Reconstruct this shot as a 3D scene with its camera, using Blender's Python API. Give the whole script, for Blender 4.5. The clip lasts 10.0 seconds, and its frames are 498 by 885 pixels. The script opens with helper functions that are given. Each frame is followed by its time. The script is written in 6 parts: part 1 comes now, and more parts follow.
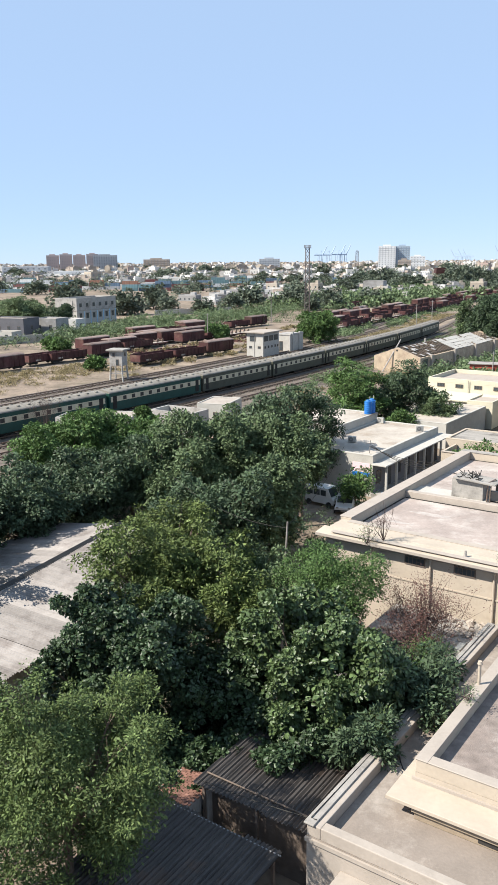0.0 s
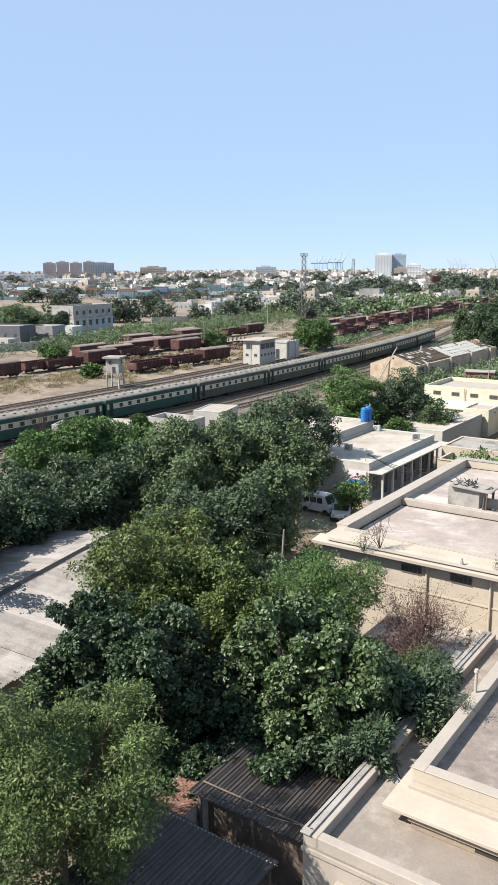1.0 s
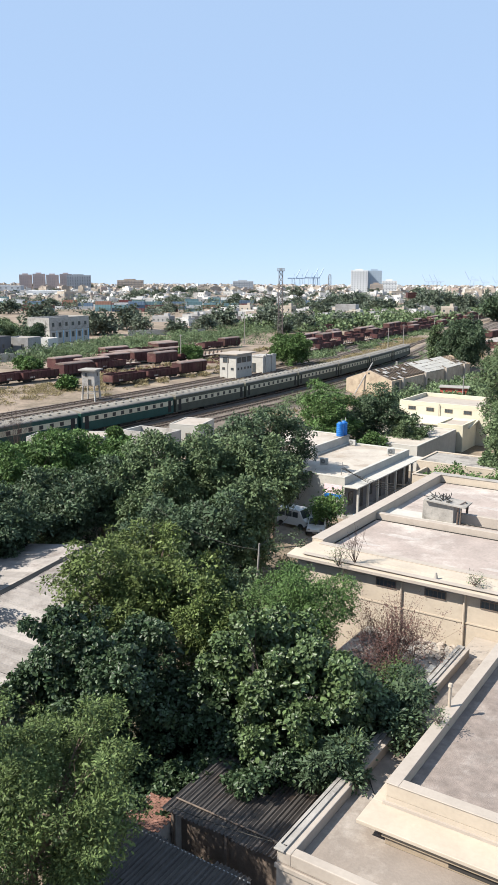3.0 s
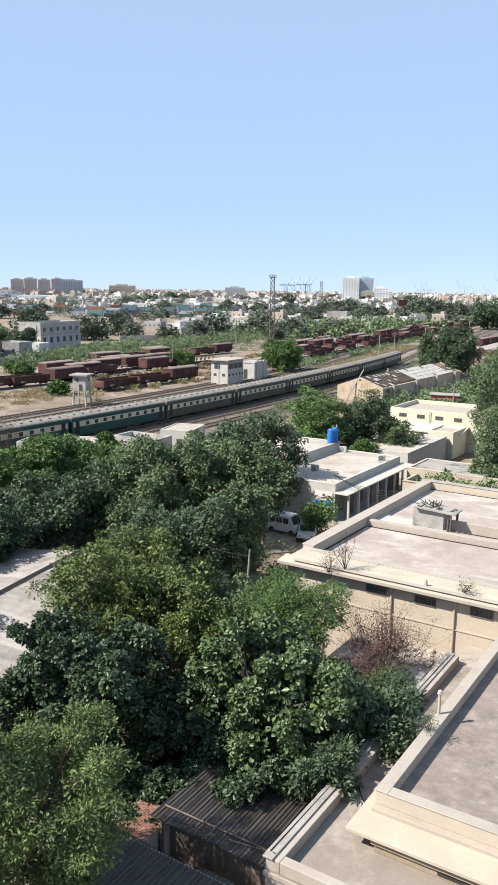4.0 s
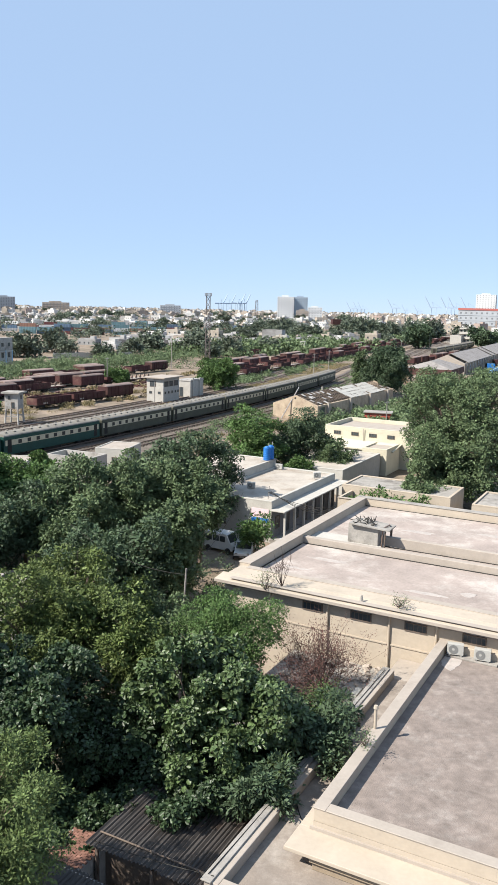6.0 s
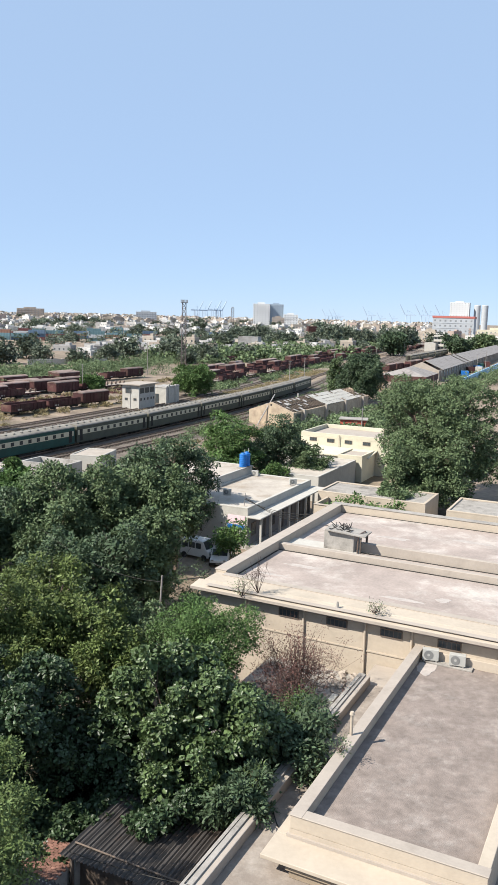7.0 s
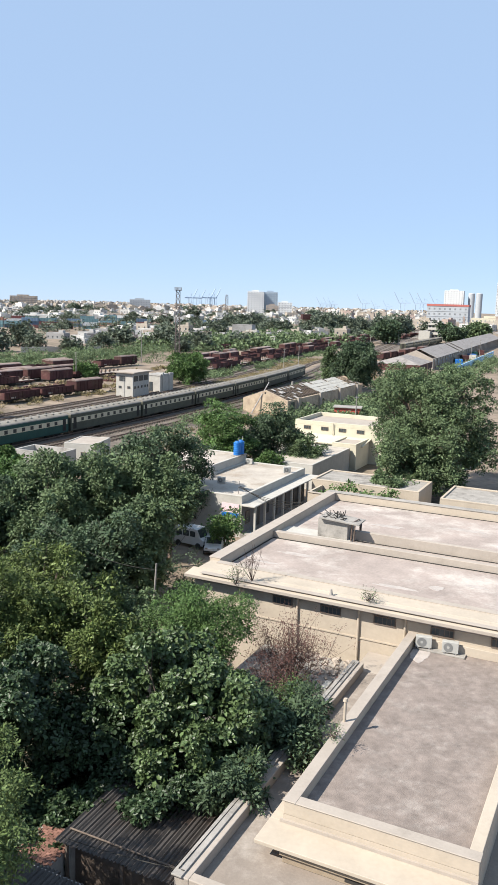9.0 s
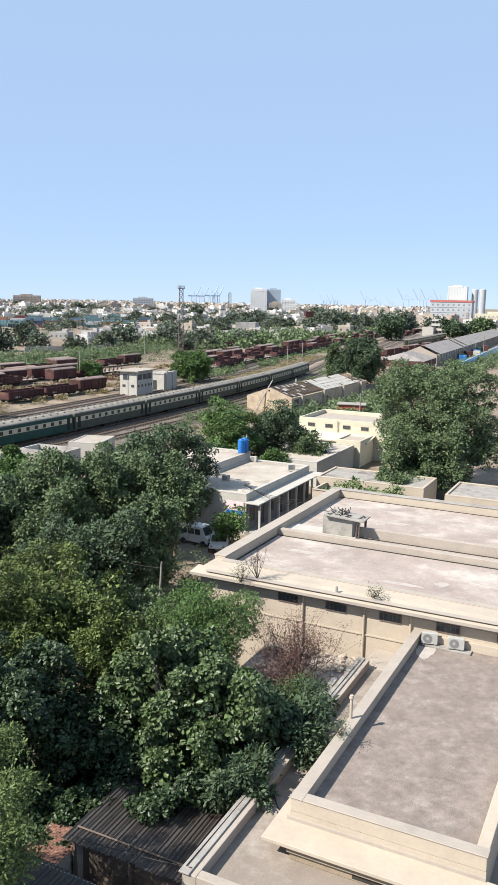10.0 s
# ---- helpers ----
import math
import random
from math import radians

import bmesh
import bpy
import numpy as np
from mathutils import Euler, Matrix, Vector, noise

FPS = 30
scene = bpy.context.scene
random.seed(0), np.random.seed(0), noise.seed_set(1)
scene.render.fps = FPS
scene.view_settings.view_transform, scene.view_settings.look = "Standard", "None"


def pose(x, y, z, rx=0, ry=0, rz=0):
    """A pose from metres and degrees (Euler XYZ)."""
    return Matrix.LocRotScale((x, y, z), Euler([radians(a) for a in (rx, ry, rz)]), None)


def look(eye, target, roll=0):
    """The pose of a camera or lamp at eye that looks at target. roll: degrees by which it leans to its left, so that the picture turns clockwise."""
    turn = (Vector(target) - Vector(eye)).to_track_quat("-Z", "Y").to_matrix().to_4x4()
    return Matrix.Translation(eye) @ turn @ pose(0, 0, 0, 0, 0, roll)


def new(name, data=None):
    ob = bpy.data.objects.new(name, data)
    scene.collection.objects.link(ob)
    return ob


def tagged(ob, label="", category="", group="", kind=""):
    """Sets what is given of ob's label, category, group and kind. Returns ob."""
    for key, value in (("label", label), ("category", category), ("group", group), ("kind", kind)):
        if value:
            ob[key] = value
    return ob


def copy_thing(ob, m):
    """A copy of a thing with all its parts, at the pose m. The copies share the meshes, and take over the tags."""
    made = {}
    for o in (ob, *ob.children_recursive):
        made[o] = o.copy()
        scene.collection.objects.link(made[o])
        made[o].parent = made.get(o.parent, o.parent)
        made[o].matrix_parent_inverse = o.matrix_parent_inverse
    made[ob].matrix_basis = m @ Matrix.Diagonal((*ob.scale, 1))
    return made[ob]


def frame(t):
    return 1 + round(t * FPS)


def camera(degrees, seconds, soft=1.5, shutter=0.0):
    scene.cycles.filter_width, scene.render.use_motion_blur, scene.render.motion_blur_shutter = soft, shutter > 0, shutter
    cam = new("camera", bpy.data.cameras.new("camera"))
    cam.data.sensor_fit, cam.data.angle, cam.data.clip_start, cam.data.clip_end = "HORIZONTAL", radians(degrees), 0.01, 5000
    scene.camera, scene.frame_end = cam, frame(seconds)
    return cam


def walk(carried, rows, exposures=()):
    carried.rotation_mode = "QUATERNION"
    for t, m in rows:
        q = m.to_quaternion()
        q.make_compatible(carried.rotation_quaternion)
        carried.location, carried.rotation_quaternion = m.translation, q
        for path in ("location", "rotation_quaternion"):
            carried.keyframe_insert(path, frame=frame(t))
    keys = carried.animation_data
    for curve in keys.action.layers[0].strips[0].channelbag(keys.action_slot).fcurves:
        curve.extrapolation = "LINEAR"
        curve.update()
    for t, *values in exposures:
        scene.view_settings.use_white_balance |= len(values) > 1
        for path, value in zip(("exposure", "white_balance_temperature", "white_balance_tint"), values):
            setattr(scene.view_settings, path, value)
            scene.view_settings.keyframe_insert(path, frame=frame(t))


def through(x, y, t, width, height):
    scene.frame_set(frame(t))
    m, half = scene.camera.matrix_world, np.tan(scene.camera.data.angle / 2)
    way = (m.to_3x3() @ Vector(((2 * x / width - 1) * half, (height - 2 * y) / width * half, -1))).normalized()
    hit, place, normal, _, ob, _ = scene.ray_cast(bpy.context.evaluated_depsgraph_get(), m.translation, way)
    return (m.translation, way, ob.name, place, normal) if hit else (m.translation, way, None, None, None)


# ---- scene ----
cam = camera(34.34, 10.0, soft=1.0)
PATH = [
    (0, pose(0, 0, 22.8, 77.21, 0.50, -0.00)),
    (0.5, pose(0, 0, 22.8, 77.41, 0.50, -0.13)),
    (1, pose(0, 0, 22.8, 77.75, 0.40, -0.24)),
    (1.5, pose(0, 0, 22.8, 77.89, 0.34, -0.57)),
    (2, pose(0, 0, 22.8, 78.24, 0.05, -1.15)),
    (2.5, pose(0, 0, 22.8, 78.55, -0.09, -1.48)),
    (4, pose(0, 0, 22.8, 79.16, -0.75, -2.40)),
    (4.5, pose(0, 0, 22.8, 79.56, -0.84, -2.52)),
    (5, pose(0, 0, 22.8, 79.75, -1.23, -3.56)),
    (5.5, pose(0, 0, 22.8, 80.22, -1.38, -4.97)),
    (5.7, pose(0, 0, 22.8, 80.34, -1.32, -5.87)),
    (6.8, pose(0, 0, 22.8, 80.95, -1.47, -8.29)),
    (7, pose(0, 0, 22.8, 81.02, -1.51, -8.60)),
    (7.5, pose(0, 0, 22.8, 80.72, -1.60, -8.97)),
    (8, pose(0, 0, 22.8, 80.47, -1.73, -9.06)),
    (8.5, pose(0, 0, 22.8, 80.36, -1.72, -9.06)),
    (9, pose(0, 0, 22.8, 80.19, -1.60, -9.01)),
    (9.5, pose(0, 0, 22.8, 80.06, -1.43, -8.78)),
    (10, pose(0, 0, 22.8, 80.02, -1.12, -8.79)),
]
walk(cam, PATH, exposures=[(0.0, 0.94), (2.5, 0.94), (5.0, 0.94), (7.0, 0.84), (10.0, 0.88)])

# ---- light ----
SUN_EL = radians(44.5)
SUN_TO = Vector((-0.970 * math.cos(SUN_EL), -0.243 * math.cos(SUN_EL), math.sin(SUN_EL)))
world = bpy.data.worlds.new("sky")
scene.world = world
world.use_nodes = True
wn = world.node_tree.nodes
sky = wn.new("ShaderNodeTexSky")
sky.sky_type = "NISHITA"
sky.sun_disc = False
sky.sun_elevation = SUN_EL
sky.sun_rotation = math.atan2(SUN_TO.x, SUN_TO.y)
sky.air_density = 0.6
sky.dust_density = 0.0
sky.ozone_density = 2.5
sky.altitude = 20
wn["Background"].inputs["Strength"].default_value = 0.106
veil = wn.new("ShaderNodeMixRGB")               # thin even haze over the whole dome
veil.inputs["Fac"].default_value = 0.82
veil.inputs["Color2"].default_value = (2.5, 3.45, 4.9, 1)
world.node_tree.links.new(sky.outputs[0], veil.inputs["Color1"])
world.node_tree.links.new(veil.outputs[0], wn["Background"].inputs["Color"])
sun = new("sun", bpy.data.lights.new("sun", "SUN"))
sun.data.energy = 5.0
sun.data.angle = radians(0.6)
sun.data.color = (1.0, 0.94, 0.85)
sun.matrix_world = look(SUN_TO * 300, (0, 0, 0))
scene.view_settings.exposure = 0.0


# ---- materials ----
def mat(name, col, rough=0.85, var=0.25, scale=1.0, bump=0.25, stain=None, stain_at=0.55, metal=0.0,
        island=0.0, each=0.0, fine=9.0, spec=0.3, through=0.0):
    """Procedural surface: two scales of colour change, an optional stain colour, bump, and change per piece."""
    m = bpy.data.materials.new(name)
    m.use_nodes = True
    n, l = m.node_tree.nodes, m.node_tree.links
    b = n["Principled BSDF"]
    geo = n.new("ShaderNodeNewGeometry")
    big = n.new("ShaderNodeTexNoise")
    big.inputs["Scale"].default_value = scale
    big.inputs["Detail"].default_value = 5
    big.inputs["Roughness"].default_value = 0.62
    small = n.new("ShaderNodeTexNoise")
    small.inputs["Scale"].default_value = scale * fine
    small.inputs["Detail"].default_value = 4
    l.new(geo.outputs["Position"], big.inputs["Vector"])
    l.new(geo.outputs["Position"], small.inputs["Vector"])
    add = n.new("ShaderNodeMath")
    add.operation = "MULTIPLY_ADD"
    l.new(small.outputs["Fac"], add.inputs[0])
    add.inputs[1].default_value = 0.45
    l.new(big.outputs["Fac"], add.inputs[2])
    ramp = n.new("ShaderNodeMapRange")
    ramp.inputs["From Min"].default_value = 0.42
    ramp.inputs["From Max"].default_value = 1.0
    ramp.inputs["To Min"].default_value = 1 - var
    ramp.inputs["To Max"].default_value = 1 + var
    l.new(add.outputs[0], ramp.inputs["Value"])
    value = ramp.outputs["Result"]
    for amount, source in ((island, geo.outputs["Random Per Island"]), (each, None)):
        if amount:
            if source is None:
                source = n.new("ShaderNodeObjectInfo").outputs["Random"]
            r = n.new("ShaderNodeMapRange")
            r.inputs["To Min"].default_value = 1 - amount
            r.inputs["To Max"].default_value = 1 + amount
            l.new(source, r.inputs["Value"])
            x = n.new("ShaderNodeMath")
            x.operation = "MULTIPLY"
            l.new(value, x.inputs[0])
            l.new(r.outputs["Result"], x.inputs[1])
            value = x.outputs[0]
    base = n.new("ShaderNodeRGB")
    base.outputs[0].default_value = (*col, 1)
    colour = base.outputs[0]
    if stain:
        mix = n.new("ShaderNodeMixRGB")
        st = n.new("ShaderNodeTexNoise")
        st.inputs["Scale"].default_value = scale * 0.6
        st.inputs["Detail"].default_value = 7
        st.inputs["Roughness"].default_value = 0.7
        off = n.new("ShaderNodeVectorMath")
        off.inputs[1].default_value = (31.7, 11.3, 5.1)
        l.new(geo.outputs["Position"], off.inputs[0])
        l.new(off.outputs[0], st.inputs["Vector"])
        sr = n.new("ShaderNodeMapRange")
        sr.inputs["From Min"].default_value = stain_at - 0.07
        sr.inputs["From Max"].default_value = stain_at + 0.09
        l.new(st.outputs["Fac"], sr.inputs["Value"])
        l.new(sr.outputs["Result"], mix.inputs["Fac"])
        l.new(colour, mix.inputs["Color1"])
        mix.inputs["Color2"].default_value = (*stain, 1)
        colour = mix.outputs[0]
    scale_c = n.new("ShaderNodeVectorMath")
    scale_c.operation = "SCALE"
    l.new(colour, scale_c.inputs[0])
    l.new(value, scale_c.inputs["Scale"])
    l.new(scale_c.outputs[0], b.inputs["Base Color"])
    b.inputs["Roughness"].default_value = rough
    b.inputs["Metallic"].default_value = metal
    b.inputs["Specular IOR Level"].default_value = spec
    if bump:
        bp = n.new("ShaderNodeBump")
        bp.inputs["Strength"].default_value = bump
        bp.inputs["Distance"].default_value = 0.03
        l.new(small.outputs["Fac"], bp.inputs["Height"])
        l.new(bp.outputs["Normal"], b.inputs["Normal"])
    if through:
        tr = n.new("ShaderNodeBsdfTranslucent")
        l.new(scale_c.outputs[0], tr.inputs["Color"])
        ms = n.new("ShaderNodeMixShader")
        ms.inputs[0].default_value = through
        l.new(b.outputs[0], ms.inputs[1])
        l.new(tr.outputs[0], ms.inputs[2])
        l.new(ms.outputs[0], n["Material Output"].inputs["Surface"])
    return m


M_CREAM = mat("cream_paint", (0.397, 0.339, 0.27), 0.8, 0.12, 0.7, 0.15, (0.324, 0.275, 0.215), 0.66)
M_CREAM2 = mat("pale_cream_plaster", (0.331, 0.288, 0.245), 0.85, 0.12, 0.9, 0.2, (0.275, 0.237, 0.198), 0.64)
M_ROOF = mat("brown_roof_screed", (0.205, 0.169, 0.147), 0.95, 0.38, 1.9, 0.7, (0.26, 0.224, 0.198), 0.58, fine=14)
M_ROOFC = mat("pale_roof_screed", (0.303, 0.253, 0.223), 0.95, 0.28, 0.4, 0.5, (0.419, 0.374, 0.334), 0.56, fine=14)
M_ROOFD = mat("sandy_roof_screed", (0.376, 0.336, 0.288), 0.95, 0.2, 0.4, 0.4, (0.28, 0.232, 0.184), 0.6)
M_TERR = mat("terrace_screed", (0.225, 0.189, 0.158), 0.95, 0.18, 0.8, 0.4, (0.333, 0.293, 0.252), 0.58, fine=12)
M_WHITE = mat("whitewash", (0.394, 0.377, 0.34), 0.85, 0.14, 1.2, 0.2, (0.306, 0.286, 0.258), 0.66)
M_GREYPL = mat("weathered_grey_plaster", (0.336, 0.32, 0.296), 0.9, 0.25, 0.8, 0.3, (0.2, 0.184, 0.168), 0.58)
M_YELLOW = mat("pale_yellow_paint", (0.493, 0.459, 0.357), 0.8, 0.1, 0.5, 0.15, (0.425, 0.391, 0.306), 0.67)
# far windows, paler than the near glass so the colour holds the haze
M_FWIN = mat("far_hazed_glass", (0.20, 0.21, 0.22), 0.5, 0.2, 0.3, 0)
M_FAN = mat("dark_grey_grille", (0.17, 0.17, 0.165), 0.6, 0.2, 4, 0)
M_DARK = mat("dark_opening", (0.035, 0.033, 0.03), 0.6, 0.3, 2, 0)
M_GLASS = mat("dusty_window_glass", (0.05, 0.06, 0.065), 0.25, 0.3, 2, 0, spec=0.5)
M_MAST = mat("dark_mast_steel", (0.10, 0.085, 0.08), 0.7, 0.25, 1, 0.1)
M_WOOD = mat("weathered_wood", (0.13, 0.10, 0.08), 0.8, 0.3, 3, 0.3)
M_CONC = mat("stained_concrete", (0.279, 0.26, 0.235), 0.95, 0.25, 0.9, 0.4, (0.136, 0.124, 0.112), 0.58)
M_ASB = mat("cement_sheet_roof", (0.264, 0.242, 0.225), 0.9, 0.2, 0.8, 0.3, (0.17, 0.149, 0.136), 0.56, each=0.15)
# weathered iron, its base colour darkened to hold the shade of the trees
M_TIN = mat("shade_darkened_weathered_iron", (0.0812, 0.0732, 0.0682), 0.6, 0.25, 1.0, 0.2, (0.109, 0.0763, 0.0598), 0.6, metal=0.3, island=0.1)
M_RED = mat("red_oxide_steel", (0.07, 0.028, 0.027), 0.75, 0.35, 0.8, 0.3, (0.10, 0.06, 0.045), 0.57, each=0.3)
M_REDT = mat("faded_wagon_roof", (0.20, 0.15, 0.13), 0.8, 0.3, 0.6, 0.3, (0.13, 0.07, 0.055), 0.58, each=0.25)
M_BLACK = mat("underframe_black", (0.025, 0.023, 0.02), 0.8, 0.4, 2, 0.2)
M_GREEN = mat("railway_green_paint", (0.012, 0.052, 0.042), 0.55, 0.25, 0.7, 0.1)
M_GREEN2 = mat("faded_olive_paint", (0.065, 0.068, 0.05), 0.65, 0.25, 0.7, 0.1)
M_COACHC = mat("coach_cream_band", (0.46, 0.415, 0.30), 0.6, 0.2, 0.9, 0.1)
M_CROOF = mat("dusty_coach_roof", (0.206, 0.189, 0.162), 0.8, 0.2, 0.5, 0.2, (0.151, 0.138, 0.117), 0.58)
M_RAIL = mat("rusty_rail_steel", (0.22, 0.16, 0.13), 0.45, 0.3, 2, 0.1, metal=0.5)
M_SLEEP = mat("oily_sleepers", (0.10, 0.085, 0.07), 0.95, 0.3, 2, 0.3, each=0.2)
M_BALLAST = mat("dark_ballast", (0.144, 0.119, 0.0972), 1.0, 0.35, 0.6, 0.6, (0.0792, 0.0648, 0.054), 0.55, fine=20)
M_BLUE = mat("blue_plastic", (0.016, 0.136, 0.416), 0.45, 0.12, 2, 0.05)
M_LBLUE = mat("pale_blue_paint", (0.30, 0.50, 0.66), 0.6, 0.12, 2, 0.05)
M_PINK = mat("faded_pink_board", (0.66, 0.50, 0.52), 0.6, 0.1, 2, 0.05)
M_CARW = mat("white_car_paint", (0.624, 0.632, 0.624), 0.3, 0.06, 2, 0.0, spec=0.5)
M_ACW = mat("off_white_casing", (0.36, 0.355, 0.33), 0.5, 0.1, 3, 0.05)
M_TYRE = mat("tyre_rubber", (0.03, 0.03, 0.03), 0.9, 0.2, 4, 0.1)
M_STEEL = mat("grey_steel", (0.32, 0.31, 0.30), 0.5, 0.2, 2, 0.1, metal=0.5)
M_BRICK = mat("old_brick_stone", (0.4, 0.32, 0.232), 0.95, 0.25, 0.9, 0.6, (0.288, 0.216, 0.16), 0.56)
M_SOIL = mat("sandy_soil", (0.219, 0.171, 0.129), 1.0, 0.5, 0.16, 0.5, (0.129, 0.106, 0.0742), 0.53, fine=11)
M_TRUNK = mat("bark", (0.14, 0.105, 0.08), 0.95, 0.3, 3, 0.6)
M_TWIG = mat("dark_dry_twigs", (0.075, 0.052, 0.045), 0.9, 0.3, 3, 0.3)
M_DRY = mat("dry_brown_leaves", (0.12, 0.062, 0.052), 0.9, 0.3, 2, 0, island=0.35, through=0.2)


def leaf(name, col, rough=0.5, island=0.5, through=0.13, var=0.35, sc=0.5, spec=0.2):
    return mat(name, col, rough, var, sc, 0, island=island, spec=spec, through=through)


L_ALMOND = leaf("broad_glossy_leaf", (0.075, 0.112, 0.044), 0.4, spec=0.35)
# darker copy of the broad leaf, with the shade of lower trees in its colour
L_ALMOND_SHADED = leaf("shade_darkened_broad_leaf", (0.04, 0.066, 0.03), 0.42, spec=0.3)
L_FEATH = leaf("feathery_leaf", (0.092, 0.129, 0.0442), 0.6)
L_YELLOW = leaf("yellow_green_leaf", (0.092, 0.124, 0.038), 0.55)
L_GREY = leaf("dusty_green_leaf", (0.098, 0.138, 0.066), 0.6)
L_DARK = leaf("dark_mango_leaf", (0.062, 0.093, 0.05), 0.5)
L_FRESH = leaf("fresh_green_leaf", (0.075, 0.13, 0.04), 0.6)
L_SCRUB = leaf("thorn_scrub_leaf", (0.116, 0.159, 0.0797), 0.7)
# leaf colour of far trees, paled and greyed to carry the distance haze
L_FAR = leaf("far_haze_paled_leaf", (0.109, 0.133, 0.095), 0.7, sc=0.1)


# ---- mesh helpers ----
class Geo:
    """Collects verts and faces of one mesh."""

    def __init__(self, m=None):
        self.v, self.f, self.m = [], [], m or Matrix()

    def add(self, pts, faces, m=None):
        k = len(self.v)
        t = self.m @ m if m else self.m
        self.v += [tuple(t @ Vector(p)) for p in pts]
        self.f += [tuple(i + k for i in q) for q in faces]
        return self

    def box(self, x0, x1, y0, y1, z0, z1, m=None):
        p = [(x, y, z) for z in (z0, z1) for x, y in ((x0, y0), (x1, y0), (x1, y1), (x0, y1))]
        return self.add(p, [(3, 2, 1, 0), (4, 5, 6, 7), (0, 1, 5, 4), (1, 2, 6, 5), (2, 3, 7, 6), (3, 0, 4, 7)], m)

    def prism(self, outline, z0, z1, m=None):
        """Outline in x, y (anticlockwise) raised from z0 to z1."""
        k = len(outline)
        p = [(x, y, z0) for x, y in outline] + [(x, y, z1) for x, y in outline]
        return self.add(p, [tuple(range(k))[::-1], tuple(range(k, 2 * k))] +
                        [(i, (i + 1) % k, k + (i + 1) % k, k + i) for i in range(k)], m)

    def along(self, outline, y0, y1, m=None):
        """Outline in x, z swept along y."""
        k = len(outline)
        p = [(x, y0, z) for x, z in outline] + [(x, y1, z) for x, z in outline]
        return self.add(p, [tuple(range(k)), tuple(range(k, 2 * k))[::-1]] +
                        [(i, k + i, k + (i + 1) % k, (i + 1) % k) for i in range(k)], m)

    def tube(self, a, b, r0, r1=None, n=8):
        a, b = Vector(a), Vector(b)
        r1 = r0 if r1 is None else r1
        q = (b - a).to_track_quat("Z", "Y").to_matrix()
        p = []
        for c, r in ((a, r0), (b, r1)):
            p += [c + q @ Vector((r * math.cos(2 * math.pi * i / n), r * math.sin(2 * math.pi * i / n), 0)) for i in range(n)]
        return self.add(p, [(i, (i + 1) % n, n + (i + 1) % n, n + i) for i in range(n)] + [tuple(range(n))[::-1], tuple(range(n, 2 * n))])

    def path(self, pts, r, n=6):
        for a, b in zip(pts, pts[1:]):
            self.tube(a, b, r, r, n)
        return self

    def lathe(self, profile, n=20):
        """A body turned about z from (radius, height) pairs, closed at both ends."""
        v = [(r * math.cos(2 * math.pi * i / n), r * math.sin(2 * math.pi * i / n), z) for r, z in profile for i in range(n)]
        f = [(k * n + i, k * n + (i + 1) % n, (k + 1) * n + (i + 1) % n, (k + 1) * n + i) for k in range(len(profile) - 1) for i in range(n)]
        return self.add(v, f + [tuple(range(n))[::-1], tuple(range((len(profile) - 1) * n, len(profile) * n))])

    def mesh(self, name):
        me = bpy.data.meshes.new(name)
        me.from_pydata(self.v, [], self.f)
        me.update()
        return me


def part(name, geo, material, parent=None, label="", bevel=0.0, smooth=False):
    ob = new(name, geo if isinstance(geo, bpy.types.Mesh) else geo.mesh(name))
    if material and not ob.data.materials:
        ob.data.materials.append(material)
    if parent:
        ob.parent = parent
    if label:
        tagged(ob, label)
    if bevel:
        mod = ob.modifiers.new("edge", "BEVEL")
        mod.width, mod.segments, mod.limit_method = bevel, 2, "ANGLE"
    if smooth:
        ob.data.polygons.foreach_set("use_smooth", [True] * len(ob.data.polygons))
    return ob


def thing(name, label, category, m=None, group="", kind=""):
    ob = new(name)
    ob.empty_display_size = 0.2
    ob.matrix_world = m or Matrix()
    return tagged(ob, label, category, group, kind)


NEAR = pose(5.72, 25.37, 0, 0, 0, -35)      # frame of the flat-roofed blocks: x along their fronts, y away


def near(u, v, z=0.0):
    return NEAR @ Vector((u, v, z))


def track_x(y):
    """Centre line of the coaches' track."""
    y2 = min(y, 300.0)
    return -0.00102 * y2 * y2 + 0.977 * y2 - 124.2 + (y - y2) * 0.465


def rail_frame(y, side=0.0):
    """Pose on the line at y, side metres to the right, x across, y along."""
    dx = (track_x(y + 1) - track_x(y - 1)) / 2
    turn = math.degrees(math.atan2(-dx, 1))
    return pose(track_x(y), y, 0, 0, 0, turn) @ pose(side, 0, 0)

# ---- ground ----
g = Geo()
g.add([(-6000, -300, 0), (6000, -300, 0), (6000, 9000, 0), (-6000, 9000, 0)], [(0, 1, 2, 3)])
tagged(part("ground", g, M_SOIL), "dusty sandy soil with darker worn patches", "ground", kind="structure")


def strip(name, y0, y1, side0, side1, z, material, label, step=6.0):
    gg = Geo()
    ys = np.arange(y0, y1 + 0.1, step)
    pts = []
    for y in ys:
        m = rail_frame(y)
        for k, s in enumerate((side0, side1)):
            p = m @ Vector((s + noise.noise((y * 0.05, k * 9.0, s)) * 1.2, 0, z))
            pts.append(tuple(p))
    gg.add(pts, [(2 * i, 2 * i + 1, 2 * i + 3, 2 * i + 2) for i in range(len(ys) - 1)])
    return tagged(part(name, gg, material), label, "ground", kind="structure")


strip("ballast_bed", 60, 1500, -2.6, 14.0, 0.02, M_BALLAST, "dark oily ballast bed under the running lines")
strip("ballast_bed_3", 60, 230, -16.5, -3.5, 0.012, M_BALLAST, "dark worn ballast between the siding lines")
